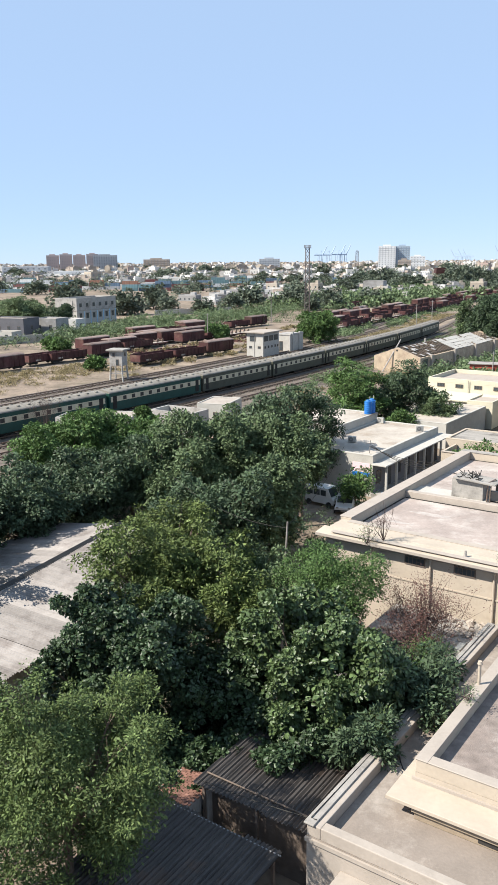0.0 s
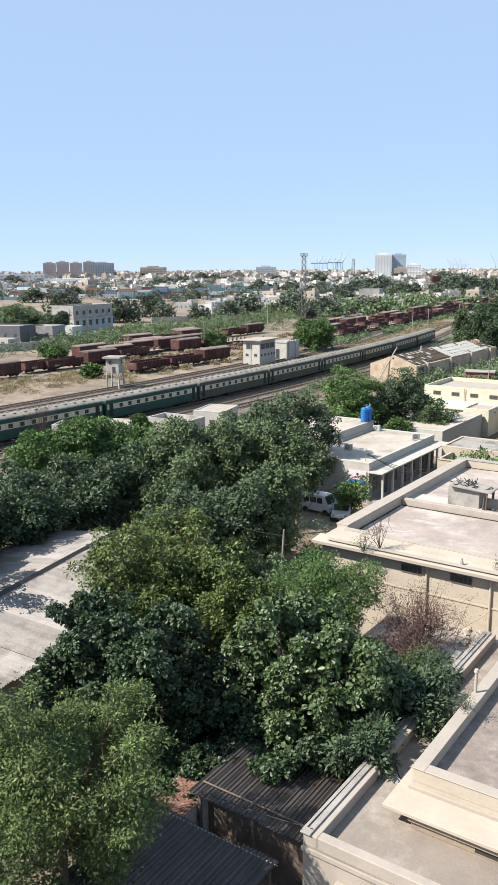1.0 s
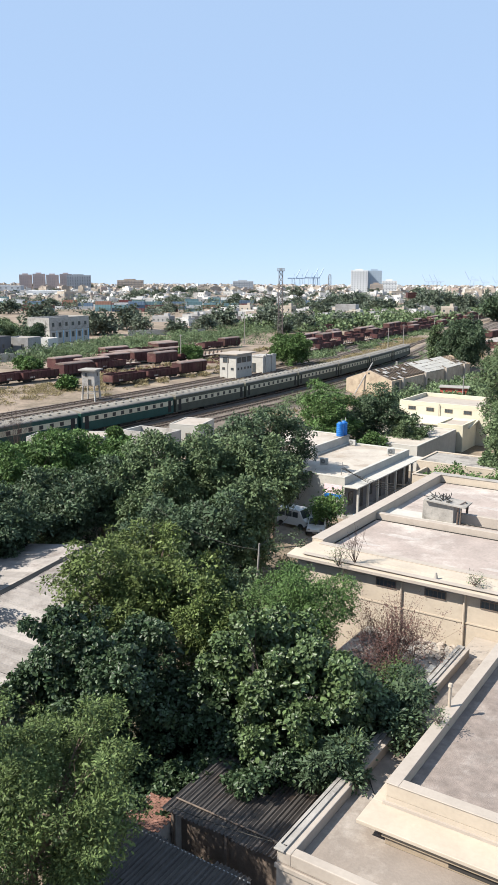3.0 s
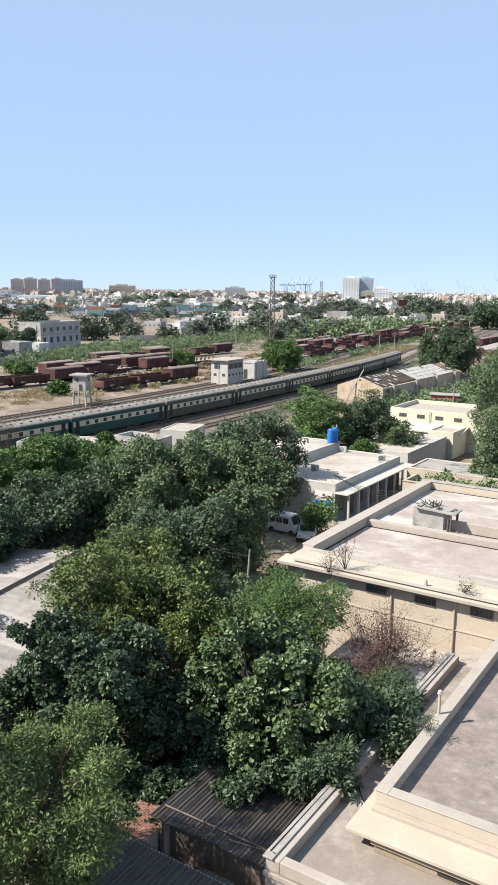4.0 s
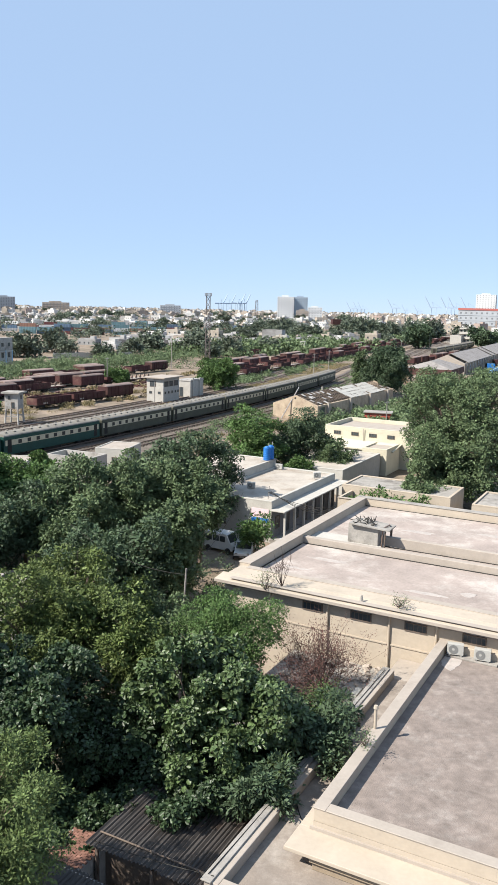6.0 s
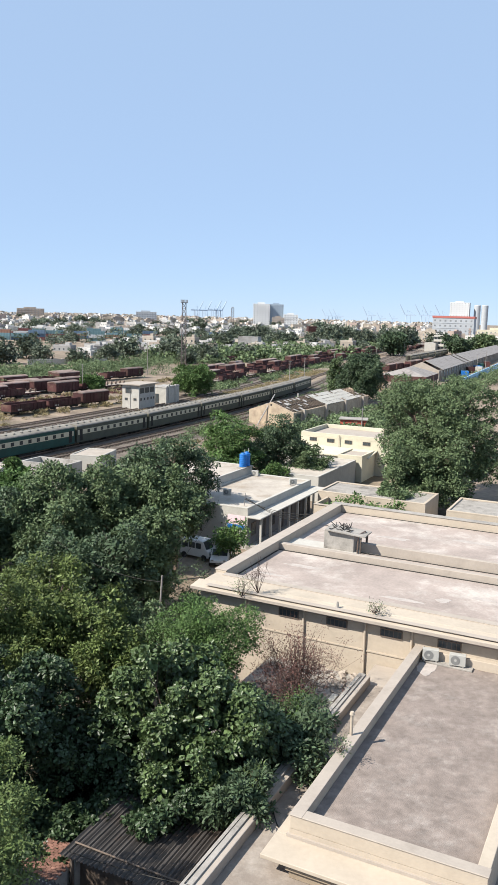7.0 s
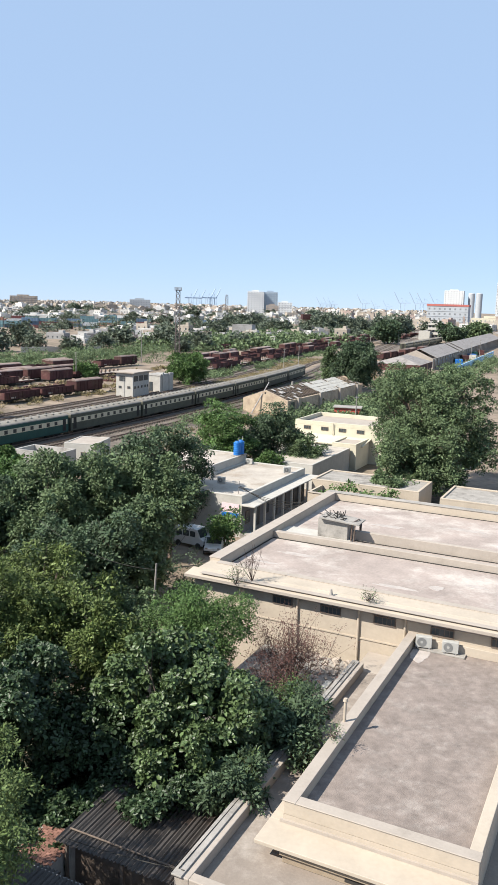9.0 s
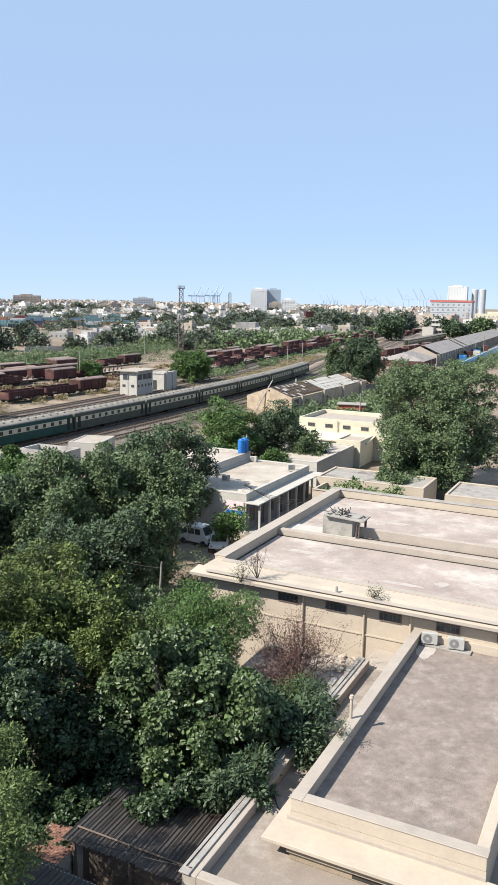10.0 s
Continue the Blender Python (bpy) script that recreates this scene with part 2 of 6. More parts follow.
strip("ballast_bed_2", 60, 700, -26.0, -16.5, 0.016, M_BALLAST, "dusty ballast under the siding tracks")


# ---- flat-roofed blocks in the foreground ----
def block(name, label, u0, u1, v0, v1, z, wall_mat, roof_mat, parapet=0.0, thick=0.3, m=None):
    """A flat-roofed block: four walls with thickness, a roof slab and, where it has one, a parapet of four runs."""
    t = thing(name, label, "building", m or NEAR)
    wt = 0.25
    zt, k = (z, wt) if parapet else (z - 0.15, 0.004)
    part("wall", Geo().box(u0, u1, v0, v0 + wt, 0, zt), wall_mat, t)
    part("wall", Geo().box(u0, u1, v1 - wt, v1, 0, zt), wall_mat, t)
    part("wall", Geo().box(u0, u0 + wt, v0 + wt, v1 - wt, 0, zt), wall_mat, t)
    part("wall", Geo().box(u1 - wt, u1, v0 + wt, v1 - wt, 0, zt), wall_mat, t)
    part("roof", Geo().box(u0 + k, u1 - k, v0 + k, v1 - k, z - 0.15, z), roof_mat, t)
    if parapet:
        z1 = z + parapet
        part("parapet", Geo().box(u0, u1, v0, v0 + thick, z, z1), wall_mat, t, bevel=0.025)
        part("parapet", Geo().box(u0, u1, v1 - thick, v1, z, z1), wall_mat, t, bevel=0.025)
        part("parapet", Geo().box(u0, u0 + thick, v0 + thick, v1 - thick, z, z1), wall_mat, t, bevel=0.025)
        part("parapet", Geo().box(u1 - thick, u1, v0 + thick, v1 - thick, z, z1), wall_mat, t, bevel=0.025)
    return t


def opening(t, u, v, z, w, h, face="front", frame_mat=None, name="window", bars=3):
    """A framed opening on a wall plane: recessed dark pane, frame and bars. u, v: its middle."""
    fm = frame_mat or M_WOOD
    m = pose(u, v, z) if face == "front" else pose(u, v, z, 0, 0, 90) if face == "right" else pose(u, v, z, 0, 0, -90)
    gg = Geo(m)
    f = 0.06
    gg.box(-w / 2, w / 2, -0.03, 0.02, 0, f).box(-w / 2, w / 2, -0.03, 0.02, h - f, h)
    gg.box(-w / 2, -w / 2 + f, -0.03, 0.02, f, h - f).box(w / 2 - f, w / 2, -0.03, 0.02, f, h - f)
    for i in range(bars):
        x = -w / 2 + w * (i + 1) / (bars + 1)
        gg.box(x - 0.015, x + 0.015, -0.02, 0.01, f, h - f)
    win = part(name, gg, fm, t)
    part("pane", Geo(m).box(-w / 2 + f, w / 2 - f, -0.012, -0.006, f, h - f), M_GLASS, win)
    return win


# brown-roofed block, with a slab that runs round under its parapet
b1 = block("flat_roofed_block", "cream block with a brown screed roof and thick painted parapet", 0.04, 6.84, 0, 17.0, 5.0, M_CREAM, M_ROOF, 0.50, 0.42)
part("canopy_slab", Geo().box(-0.46, 7.4, -1.36, 0, 4.55, 4.7), M_CREAM, b1, "projecting cream slab", bevel=0.02)
part("canopy_slab", Geo().box(-0.46, 0.04, 0, 17.0, 4.55, 4.7), M_CREAM, b1, bevel=0.02)
part("plinth_band", Geo().box(-0.05, 6.85, -0.08, 0, 4.704, 4.82), M_CREAM2, b1)
M_BEAM = mat("brown_stained_concrete", (0.27, 0.215, 0.155), 0.9, 0.2, 1.5, 0.2)
part("beam", Geo().box(0.42, 7.2, -1.18, -0.002, 4.28, 4.548), M_BEAM, b1, "brown stained beam", bevel=0.015)
part("beam", Geo().box(0.5, 7.2, -1.06, -0.002, 3.96, 4.276), M_BEAM, b1, bevel=0.015)
# flat dark sheet on the lower beam paints the darkness of a recess
part("recess_shade_band", Geo().box(2.75, 6.9, -1.068, -1.062, 4.03, 4.22), M_DARK, b1, "flat dark band for the shade of a recess")

# lower terrace in front and along the side
b2 = block("terrace_block", "single-storey block with a walkable terrace roof and low kerb", -2.16, 14, -3.8, 14.4, 3.95, M_CREAM2, M_TERR, 0.0)
part("parapet", Geo().box(-2.16, -1.62, -3.8, 14.4, 3.95, 4.4), M_CREAM2, b2, "low stained parapet", bevel=0.03)
part("parapet", Geo().box(-1.62, 14, -3.8, -3.42, 3.95, 4.4), M_CREAM2, b2, bevel=0.03)
part("coping", Geo().box(-2.24, -1.85, -3.88, 14.4, 4.404, 4.47), M_CONC, b2, bevel=0.02)
part("string_course", Geo().box(-2.2, 14, -3.88, -3.802, 3.75, 3.9), M_CREAM2, b2)
part("sunshade", Geo().box(-0.85, 0.75, -4.6, -3.8, 3.05, 3.17), M_CREAM2, b2, "small projecting concrete sunshade", bevel=0.02)
part("sunshade", Geo().box(1.6, 4.2, -4.6, -3.8, 3.05, 3.17), M_CREAM2, b2, bevel=0.02)
opening(b2, -0.1, -3.83, 1.6, 1.2, 1.4)
opening(b2, 2.9, -3.83, 1.6, 1.4, 1.4)

# long cream block behind, with a wide cornice
b3 = block("long_flat_roofed_block", "long cream block with pale weathered flat roof and cornice", -13.3, 16, 17.02, 41.0, 6.25, M_CREAM, M_ROOFC, 0.0)
part("cornice", Geo().along([(16.4, 6.42), (17.5, 6.42), (17.5, 6.72), (16.4, 6.6)], -13.7, 16.3, Matrix(((0, 1, 0, 0), (1, 0, 0, 0), (0, 0, 1, 0), (0, 0, 0, 1)))), M_CREAM, b3, "wide projecting cream cornice")
part("kerb", Geo().box(-13.35, 16, 17.5, 19.2, 6.1, 6.74), M_CREAM, b3, bevel=0.03)
part("parapet", Geo().box(-13.5, -12.75, 19.2, 40.4, 6.1, 6.85), M_CREAM, b3, bevel=0.03)
part("parapet", Geo().box(-13.5, 16, 40.4, 41.0, 6.1, 6.85), M_CREAM, b3, bevel=0.03)
part("kerb", Geo().box(-12.75, 16, 27.3, 27.75, 6.2, 6.7), M_CREAM2, b3, "low concrete kerb across the roof", bevel=0.03)
part("roof_channel", Geo().box(-12.75, -7.4, 27.75, 30.2, 6.2, 6.4), M_WHITE, b3)
part("cross_wall", Geo().box(-7.6, 16, 29.6, 29.95, 6.2, 6.95), M_CREAM2, b3, "low stained wall across the roof", bevel=0.03)
for v0, v1, z0, z1 in ((16.6, 17.0, 6.722, 6.745), (18.7, 19.198, 6.742, 6.79)):
    part("roof_ridge", Geo().box(-12.75, 16, v0, v1, z0, z1), M_CREAM2, b3)
part("wall_band", Geo().box(-13.2, 0.0, 16.97, 17.018, 4.55, 4.63), M_CREAM, b3)
part("water_box", Geo().box(-9.9, -7.65, 28.8, 30.3, 6.2, 7.75), M_CONC, b3, "stained concrete box on the roof", bevel=0.03)
for u in (-7.45, -4.5, -1.35, 1.8, 4.95):
    opening(b3, u, 16.99, 5.6, 1.25, 0.5, bars=4)
for u in (-10.2, -6.5, -2.83, -0.2):
    part("downpipe", Geo().tube((u, 16.94, 3.0), (u, 16.94, 6.4), 0.07), M_CREAM, b3)

# black strips along parapet and kerb feet; the left one paints the parapet's shade
for bx in ((-12.7, 16, 27.1, 27.296, 6.25, 6.262), (-12.7, 16, 40.2, 40.396, 6.25, 6.262), (-12.74, -12.6, 19.3, 27.0, 6.25, 6.262), (-7.3, 16, 29.4, 29.596, 6.25, 6.262)):
    part("bitumen_strip", Geo().box(*bx), M_BLACK, b3, "thin black strip along the foot of a parapet or kerb")
part("coping", Geo().box(-13.56, 16, 40.36, 41.06, 6.854, 6.93), M_CONC, b3, bevel=0.02)
part("coping", Geo().box(-13.56, -12.7, 19.2, 40.36, 6.854, 6.93), M_CREAM2, b3, bevel=0.02)
part("coping", Geo().box(0.01, 0.50, -0.03, 17.0, 5.504, 5.55), M_CREAM2, b1, bevel=0.02)
part("coping", Geo().box(0.50, 6.87, -0.03, 0.46, 5.504, 5.55), M_CREAM2, b1, bevel=0.02)
part("drip_edge", Geo().box(-13.7, 16.3, 16.36, 16.396, 6.44, 6.6), M_CREAM2, b3)

def patch(t, name, u, v, z, ru, rv, seed, material, label=""):
    """A thin uneven spill of screed or mortar lying on a roof."""
    n = 40
    ring = []
    for i in range(n):
        a = 6.2832 * i / n
        k = 0.85 + 0.45 * noise.noise((math.cos(a) * 1.3, math.sin(a) * 1.3, seed * 3.1)) + 0.12 * noise.noise((math.cos(a) * 5, math.sin(a) * 5, seed * 1.7))
        ring.append((u + ru * math.cos(a) * k, v + rv * math.sin(a) * k))
    part(name, Geo().prism(ring, z, z + 0.012), material, t, label)


M_MORTAR = mat("pale_mortar_spill", (0.37, 0.33, 0.30), 0.95, 0.2, 2.0, 0.4, (0.34, 0.30, 0.27), 0.55)
patch(b1, "mortar_spill", 1.0, 15.6, 5.0, 0.65, 1.0, 1, M_MORTAR, "pale mortar spill")
for k, (u, v, a, b) in enumerate(((-9.6, 24.4, 1.6, 0.35), (-10.8, 21.8, 1.1, 0.25), (-2.0, 21.5, 1.4, 0.3), (2.2, 24.0, 0.9, 0.3), (-6.3, 34.5, 1.5, 0.4), (-1.0, 36.5, 1.8, 0.35), (0.2, 22.6, 0.5, 0.5))):
    patch(b3, "mortar_spill", u, v, 6.25, a, b, 40 + k, M_MORTAR)
# low walls and sheds under the fig tree
lw = block("walled_yard_shed", "low grey shed with stained concrete roof under trees", -9, 10, 47.5, 55, 2.3, M_GREYPL, M_CONC, 0.25, 0.25)
opening(lw, -3, 47.47, 0.2, 1.2, 1.9, name="doorway", bars=0)
opening(lw, 3, 47.47, 0.9, 1.3, 1.0)
lw3 = block("fig_tree_shed", "cream shed with stained grey roof under the fig tree", -7.5, 3.5, 58, 65, 3.3, M_CREAM, M_CONC, 0.15, 0.25)
opening(lw3, -5, 57.97, 0.9, 1.3, 1.4)
opening(lw3, -1.5, 57.97, 0.1, 1.2, 2.2, name="doorway", bars=0)
part("downpipe", Geo().tube((1.6, 57.9, 0), (1.6, 57.9, 3.3), 0.06), M_GREYPL, lw3)
lw2 = block("yard_wall_room", "roofless brown plastered room under trees", 4, 12, 43, 47, 3.0, M_BRICK, M_CONC, 0.3, 0.25)
opening(lw2, 6, 42.97, 0.9, 1.2, 1.1)

# white veranda block beyond
b4 = block("veranda_block", "whitewashed single-storey block with a columned veranda", -31.5, -23.9, 44.8, 61.2, 4.05, M_WHITE, M_ROOFD, 0.14, 0.35)
part("porch_roof", Geo().box(-23.9, -22.3, 44.4, 61.6, 3.3, 3.42), M_WHITE, b4, "pale concrete veranda roof slab", bevel=0.02)
part("veranda_floor", Geo().box(-23.9, -22.4, 44.6, 61.2, 0, 0.4), M_CONC, b4)
for i in range(8):
    v = 45.0 + i * 2.28
    part("column", Geo().box(-22.62, -22.42, v - 0.1, v + 0.1, 0.4, 3.3), M_WHITE, b4)
for i in range(7):
    v = 46.1 + i * 2.28
    opening(b4, -23.83, v, 0.45 if i % 2 else 1.2, 1.0, 2.1 if i % 2 else 1.3, "right", name="door" if i % 2 else "window")
opening(b4, -29.6, 44.77, 1.2, 1.3, 1.2)
b4b = block("upper_block", "raised whitewashed room with pale flat roof", -39, -31.5, 51.8, 61.2, 4.95, M_WHITE, M_ROOFD, 0.12, 0.3)
# low roofs and yellow buildings
b5 = block("low_store", "low cream store with a grey patched roof", -22.2, -10, 59.2, 65.3, 3.4, M_CREAM, M_CONC, 0.12, 0.3)
pw = thing("planter_wall", "low cream wall with weeds growing behind it", "wall", NEAR)
part("wall", Geo().box(-20.9, -9.5, 54.9, 55.15, 0, 2.95), M_CREAM, pw)
part("coping", Geo().box(-21.0, -9.4, 54.82, 55.23, 2.954, 3.04), M_CREAM2, pw, bevel=0.02)
part("wall", Geo().box(-21.1, -20.85, 55.2, 59.1, 0, 2.95), M_CREAM, pw)
b6 = block("low_grey_roofed_wing", "low wing with stained grey roof", -33, -25.6, 68, 82.2, 3.1, M_WHITE, M_ROOFD, 0.1, 0.3)
b7 = block("yellow_building", "pale yellow two-level building with small barred windows", -36.6, -14, 88.5, 99, 5.0, M_YELLOW, M_CREAM2, 0.6, 0.25)
for u in (-34.6, -31.8, -29.0, -26.2, -23.4):
    opening(b7, u, 88.47, 4.3, 1.15, 0.55, bars=2)
part("lean_to_roof", Geo(Matrix(((0, 1, 0, 0), (1, 0, 0, 0), (0, 0, 1, 0), (0, 0, 0, 1)))).along([(84.6, 3.0), (88.49, 3.55), (88.49, 3.72), (84.6, 3.17)], -38.5, -24.5), M_YELLOW, b7, "sloping pale yellow lean-to roof")
part("lean_to_wall", Geo().box(-38.4, -28.6, 84.9, 85.1, 0, 2.98), M_WHITE, b7, "white lean-to wall")
part("pipe", Geo().tube((-30.4, 88.3, 3.7), (-30.4, 88.3, 5.5), 0.06), M_CREAM2, b7)
b8 = block("yellow_wing", "pale yellow wing with barred window and dark door", -28.4, -24.8, 82.5, 88.48, 3.55, M_YELLOW, M_CREAM2, 0.2, 0.25)
opening(b8, -26.6, 82.47, 2.35, 1.3, 0.65)
opening(b8, -26.4, 82.47, 0.1, 1.0, 1.5, name="door", bars=1)
opening(b8, -27.7, 82.47, 0.5, 0.8, 0.9)

# ---- sheds ----
def corrugated(name, label, m, w, l, pitch_w, rise, material, parent=None, thick=0.02, sheet=1.1):
    """One slope of corrugated sheets, w wide across the waves (x) and l along them (y), falling by rise along y."""
    n = int(w / pitch_w) * 2
    t = parent
    x0 = 0.0
    rng = np.random.default_rng(int(w * 100))
    while x0 < w - 0.01:
        x1 = min(x0 + sheet, w)
        gg = Geo(m)
        k = max(4, int((x1 - x0) / (pitch_w / 4)))
        y0, y1 = rng.normal(0, 0.04), l + rng.normal(0, 0.07)
        dz = rng.normal(0, 0.012)
        pts = []
        for y in (y0, y1):
            for i in range(k + 1):
                x = x0 + (x1 - x0 + 0.06) * i / k
                pts.append((x, y, -rise * y / l + dz + 0.045 * math.sin(2 * math.pi * x / pitch_w)))
        a = k + 1
        base = len(pts)
        pts += [(px, py, pz - thick) for px, py, pz in pts]
        f = [(i, i + 1, a + i + 1, a + i) for i in range(k)] + [(base + i, base + a + i, base + a + i + 1, base + i + 1) for i in range(k)]
        f += [(a + i, a + i + 1, base + a + i + 1, base + a + i) for i in range(k)] + [(i + 1, i, base + i, base + i + 1) for i in range(k)]
        gg.add(pts, f)
        part("roof_sheet", gg, material, t)
        x0 = x1
    return t


# two tin roofs below the terrace: waves run along the fronts
s1 = thing("lean_to_shed", "lean-to shed with weathered corrugated iron roof", "shed", NEAR)
corrugated("roof", "", pose(-8.2, -2.45, 2.72), 5.85, 4.4, 0.17, -0.15, M_TIN, s1)
part("wall", Geo().box(-7.8, -7.6, -2.3, 3.5, 0, 2.6), M_GREYPL, s1)
# added board that hides the lit inner wall, dark like the unlit void
part("dark_void_panel", Geo().box(-7.58, -2.3, -2.0, -1.9, 0, 2.6), M_WOOD, s1, "added dark board standing in for the shed's unlit inside")
part("beam", Geo().tube((-8.0, -1.75, 2.82), (-2.3, -1.75, 2.82), 0.035), M_WOOD, s1)
for u in (-7.7, -5.2, -2.7):
    part("post", Geo().box(u - 0.06, u + 0.06, -2.4, -2.28, 0, 2.65), M_WOOD, s1)
s2 = thing("tin_shed", "low shed with corrugated iron roof and dark open side", "shed", NEAR)
corrugated("roof", "", pose(-9.3, -10.0, 2.3), 5.9, 6.5, 0.17, -0.15, M_TIN, s2)
part("wall", Geo().box(-9.2, -9.0, -10, -3.7, 0, 2.25), M_GREYPL, s2)
part("wall", Geo().box(-9.0, -3.4, -10, -9.8, 0, 2.2), M_GREYPL, s2)
for u in (-8.9, -6.2, -3.6):
    part("post", Geo().box(u - 0.06, u + 0.06, -3.75, -3.63, 0, 2.25), M_WOOD, s2)
part("beam", Geo().tube((-9.1, -3.62, 2.42), (-3.3, -3.62, 2.42), 0.03), M_STEEL, s2)
br = thing("brick_floor", "strip of red brick paving between sheds", "paving", NEAR)
part("bed", Geo().box(-9.6, -7.9, -3.3, -1.2, 0, 2.2), M_GREYPL, br)
brick_me = Geo().box(-0.11, 0.11, -0.055, 0.055, 0, 0.05).mesh("brick")
M_RBRICK = mat("red_brick", (0.19, 0.10, 0.075), 0.95, 0.25, 4, 0.3, each=0.3)
for i in range(7):
    for j in range(16):
        o = part("brick", brick_me, M_RBRICK, br)
        o.matrix_basis = pose(-9.48 + i * 0.24 + (0.12 if j % 2 else 0), -3.2 + j * 0.125, 2.2)

# long cement-sheet shed beside the trees
SH = pose(-15.3, 45.2, 0, 0, 0, -24)
s3 = thing("long_shed", "long low shed with pale grey corrugated cement roof", "shed", SH)
corrugated("roof", "", pose(0.05, -17.0, 3.55, 0, 0, 0) @ Matrix(((0, 1, 0, 0), (-1, 0, 0, 0), (0, 0, 1, 0), (0, 0, 0, 1))) @ pose(-30.5, 0, 0), 30.5, 6.8, 0.18, 0.75, M_ASB, s3)
corrugated("roof", "", pose(-0.05, -17.0, 3.55, 0, 0, 0) @ Matrix(((0, -1, 0, 0), (1, 0, 0, 0), (0, 0, 1, 0), (0, 0, 0, 1))), 30.5, 6.8, 0.18, 0.75, M_ASB, s3)
part("ridge", Geo().along([(-0.25, 3.56), (0.25, 3.56), (0, 3.74)], -17.1, 13.6), M_DARK, s3, "dark ridge capping")
part("wall", Geo().box(6.2, 6.4, -16.6, 13.0, 0, 2.75), M_CREAM2, s3)
part("wall", Geo().box(-6.4, -6.2, -16.6, 13.0, 0, 2.75), M_CREAM2, s3)
part("wall", Geo().along([(-6.2, 0), (6.2, 0), (6.2, 2.72), (0, 3.42), (-6.2, 2.72)], -16.6, -16.4), M_CREAM2, s3)
part("wall", Geo().along([(-6.2, 0), (6.2, 0), (6.2, 2.72), (0, 3.42), (-6.2, 2.72)], 12.8, 13.0), M_CREAM2, s3)
part("loose_sheet", Geo(pose(2.2, -6.5, 3.42, 4, 6, 30)).box(-1.1, 1.1, -0.3, 0.3, 0, 0.02), M_WHITE, s3, "loose pale sheet lying on the roof")

yw = thing("yellow_wall", "short sunlit yellow boundary wall", "wall", pose(-15.4, 79.0, 0, 0, 0, -10))
part("wall", Geo().box(-5, 6, 0, 0.25, 0, 2.2), M_YELLOW, yw)
part("coping", Geo().box(-5.05, 6.05, -0.05, 0.3, 2.2, 2.28), M_CREAM2, yw)

for x, y, w, d, h, rz, wm, lab in ((-17.6, 104.2, 5.2, 5.0, 3.0, -12, M_WHITE, "small white shed with flat roof beside the line"),
                                   (-4.4, 114.5, 4.5, 6.0, 3.0, -20, M_WHITE, "small white shed with sloping pale roof"),
                                   (-23.5, 106.0, 4.0, 3.5, 2.6, -12, M_WHITE, "small white shed with flat roof beside the line")):
    sh = block("line_shed", lab, -w / 2, w / 2, -d / 2, d / 2, h, wm, M_CREAM2, 0.1, 0.2, pose(x, y, 0, 0, 0, rz))
    opening(sh, 0.6, -d / 2 - 0.03, 1.0, 0.8, 0.9)
rf = thing("roofless_room", "roofless grey plastered room with white inside", "ruin", pose(-9.6, 107.6, 0, 0, 0, -32))
for bx, mt in (((-3.4, 3.4, -2, -1.75, 0, 3.1), M_GREYPL), ((-3.4, 3.4, 1.75, 2, 0, 3.1), M_GREYPL), ((-3.4, -3.15, -1.75, 1.75, 0, 3.1), M_WHITE), ((3.15, 3.4, -1.75, 1.75, 0, 3.1), M_GREYPL)):
    part("wall", Geo().box(*bx), mt, rf)
opening(rf, 1.6, -2.03, 1.5, 0.7, 0.7)
part("roof", Geo().box(-3.35, 3.35, -1.74, 1.74, 2.2, 2.3), M_CONC, rf)

# ---- things on and beside the flat roofs ----
def ac_unit(m, label="off-white outdoor air conditioner on a flat roof"):
    t = thing("ac_unit", label, "air conditioner", m, group="outdoor air conditioners")
    part("casing", Geo().box(-0.42, 0.42, -0.16, 0.16, 0.06, 0.66), M_ACW, t, bevel=0.02)
    part("fan_grille", Geo().tube((-0.1, -0.175, 0.36), (-0.1, -0.162, 0.36), 0.24, n=20), M_FAN, t)
    part("fan_hub", Geo().tube((-0.1, -0.185, 0.36), (-0.1, -0.175, 0.36), 0.07, n=12), M_ACW, t)
    for x in (-0.3, 0.3):
        part("foot", Geo().box(x - 0.04, x + 0.04, -0.18, 0.18, 0, 0.06), M_STEEL, t)
    return t


ac = ac_unit(NEAR @ pose(1.0, 16.33, 5.1, 0, 0, 12))
wb = thing("ac_stand", "low concrete ledge carrying outdoor units", "ledge", NEAR)
part("slab", Geo().box(0.5, 3.2, 16.1, 16.57, 5.0, 5.1), M_CONC, wb, bevel=0.02)
for u, v, z, r in ((2.4, 16.33, 5.1, 8), (-30.8, 51.4, 4.05, 80), (-28.6, 49.4, 4.05, 20), (-24.6, 57.5, 4.19, 40), (-30.6, 60.2, 4.05, 0),
                   (-3.0, 12.6, 3.02, -90), (-3.0, 10.2, 3.02, -90), (-2.9, 6.5, 3.02, -90)):
    copy_thing(ac, NEAR @ pose(u, v, z, 0, 0, r))
pl = thing("service_platform", "narrow rubble-strewn concrete ledge beside the terrace", "ledge", NEAR)
part("slab", Geo().box(-8.5, -2.17, 7.0, 17.0, 0, 3.0), M_CONC, pl)
part("upper_slab", Geo().box(-2.16, -0.56, 14.42, 17.0, 3.4, 3.9), M_CREAM2, pl)
rb = Geo()
rr = random.Random(4)
for _ in range(380):
    u, v = rr.uniform(-8, -2.4), rr.uniform(8, 17)
    s = rr.uniform(0.05, 0.2)
    rb.box(-s, s, -s * 0.7, s * 0.7, 0, s * 0.8, NEAR @ pose(u, v, 3.0, rr.uniform(-20, 20), rr.uniform(-20, 20), rr.uniform(0, 360)))
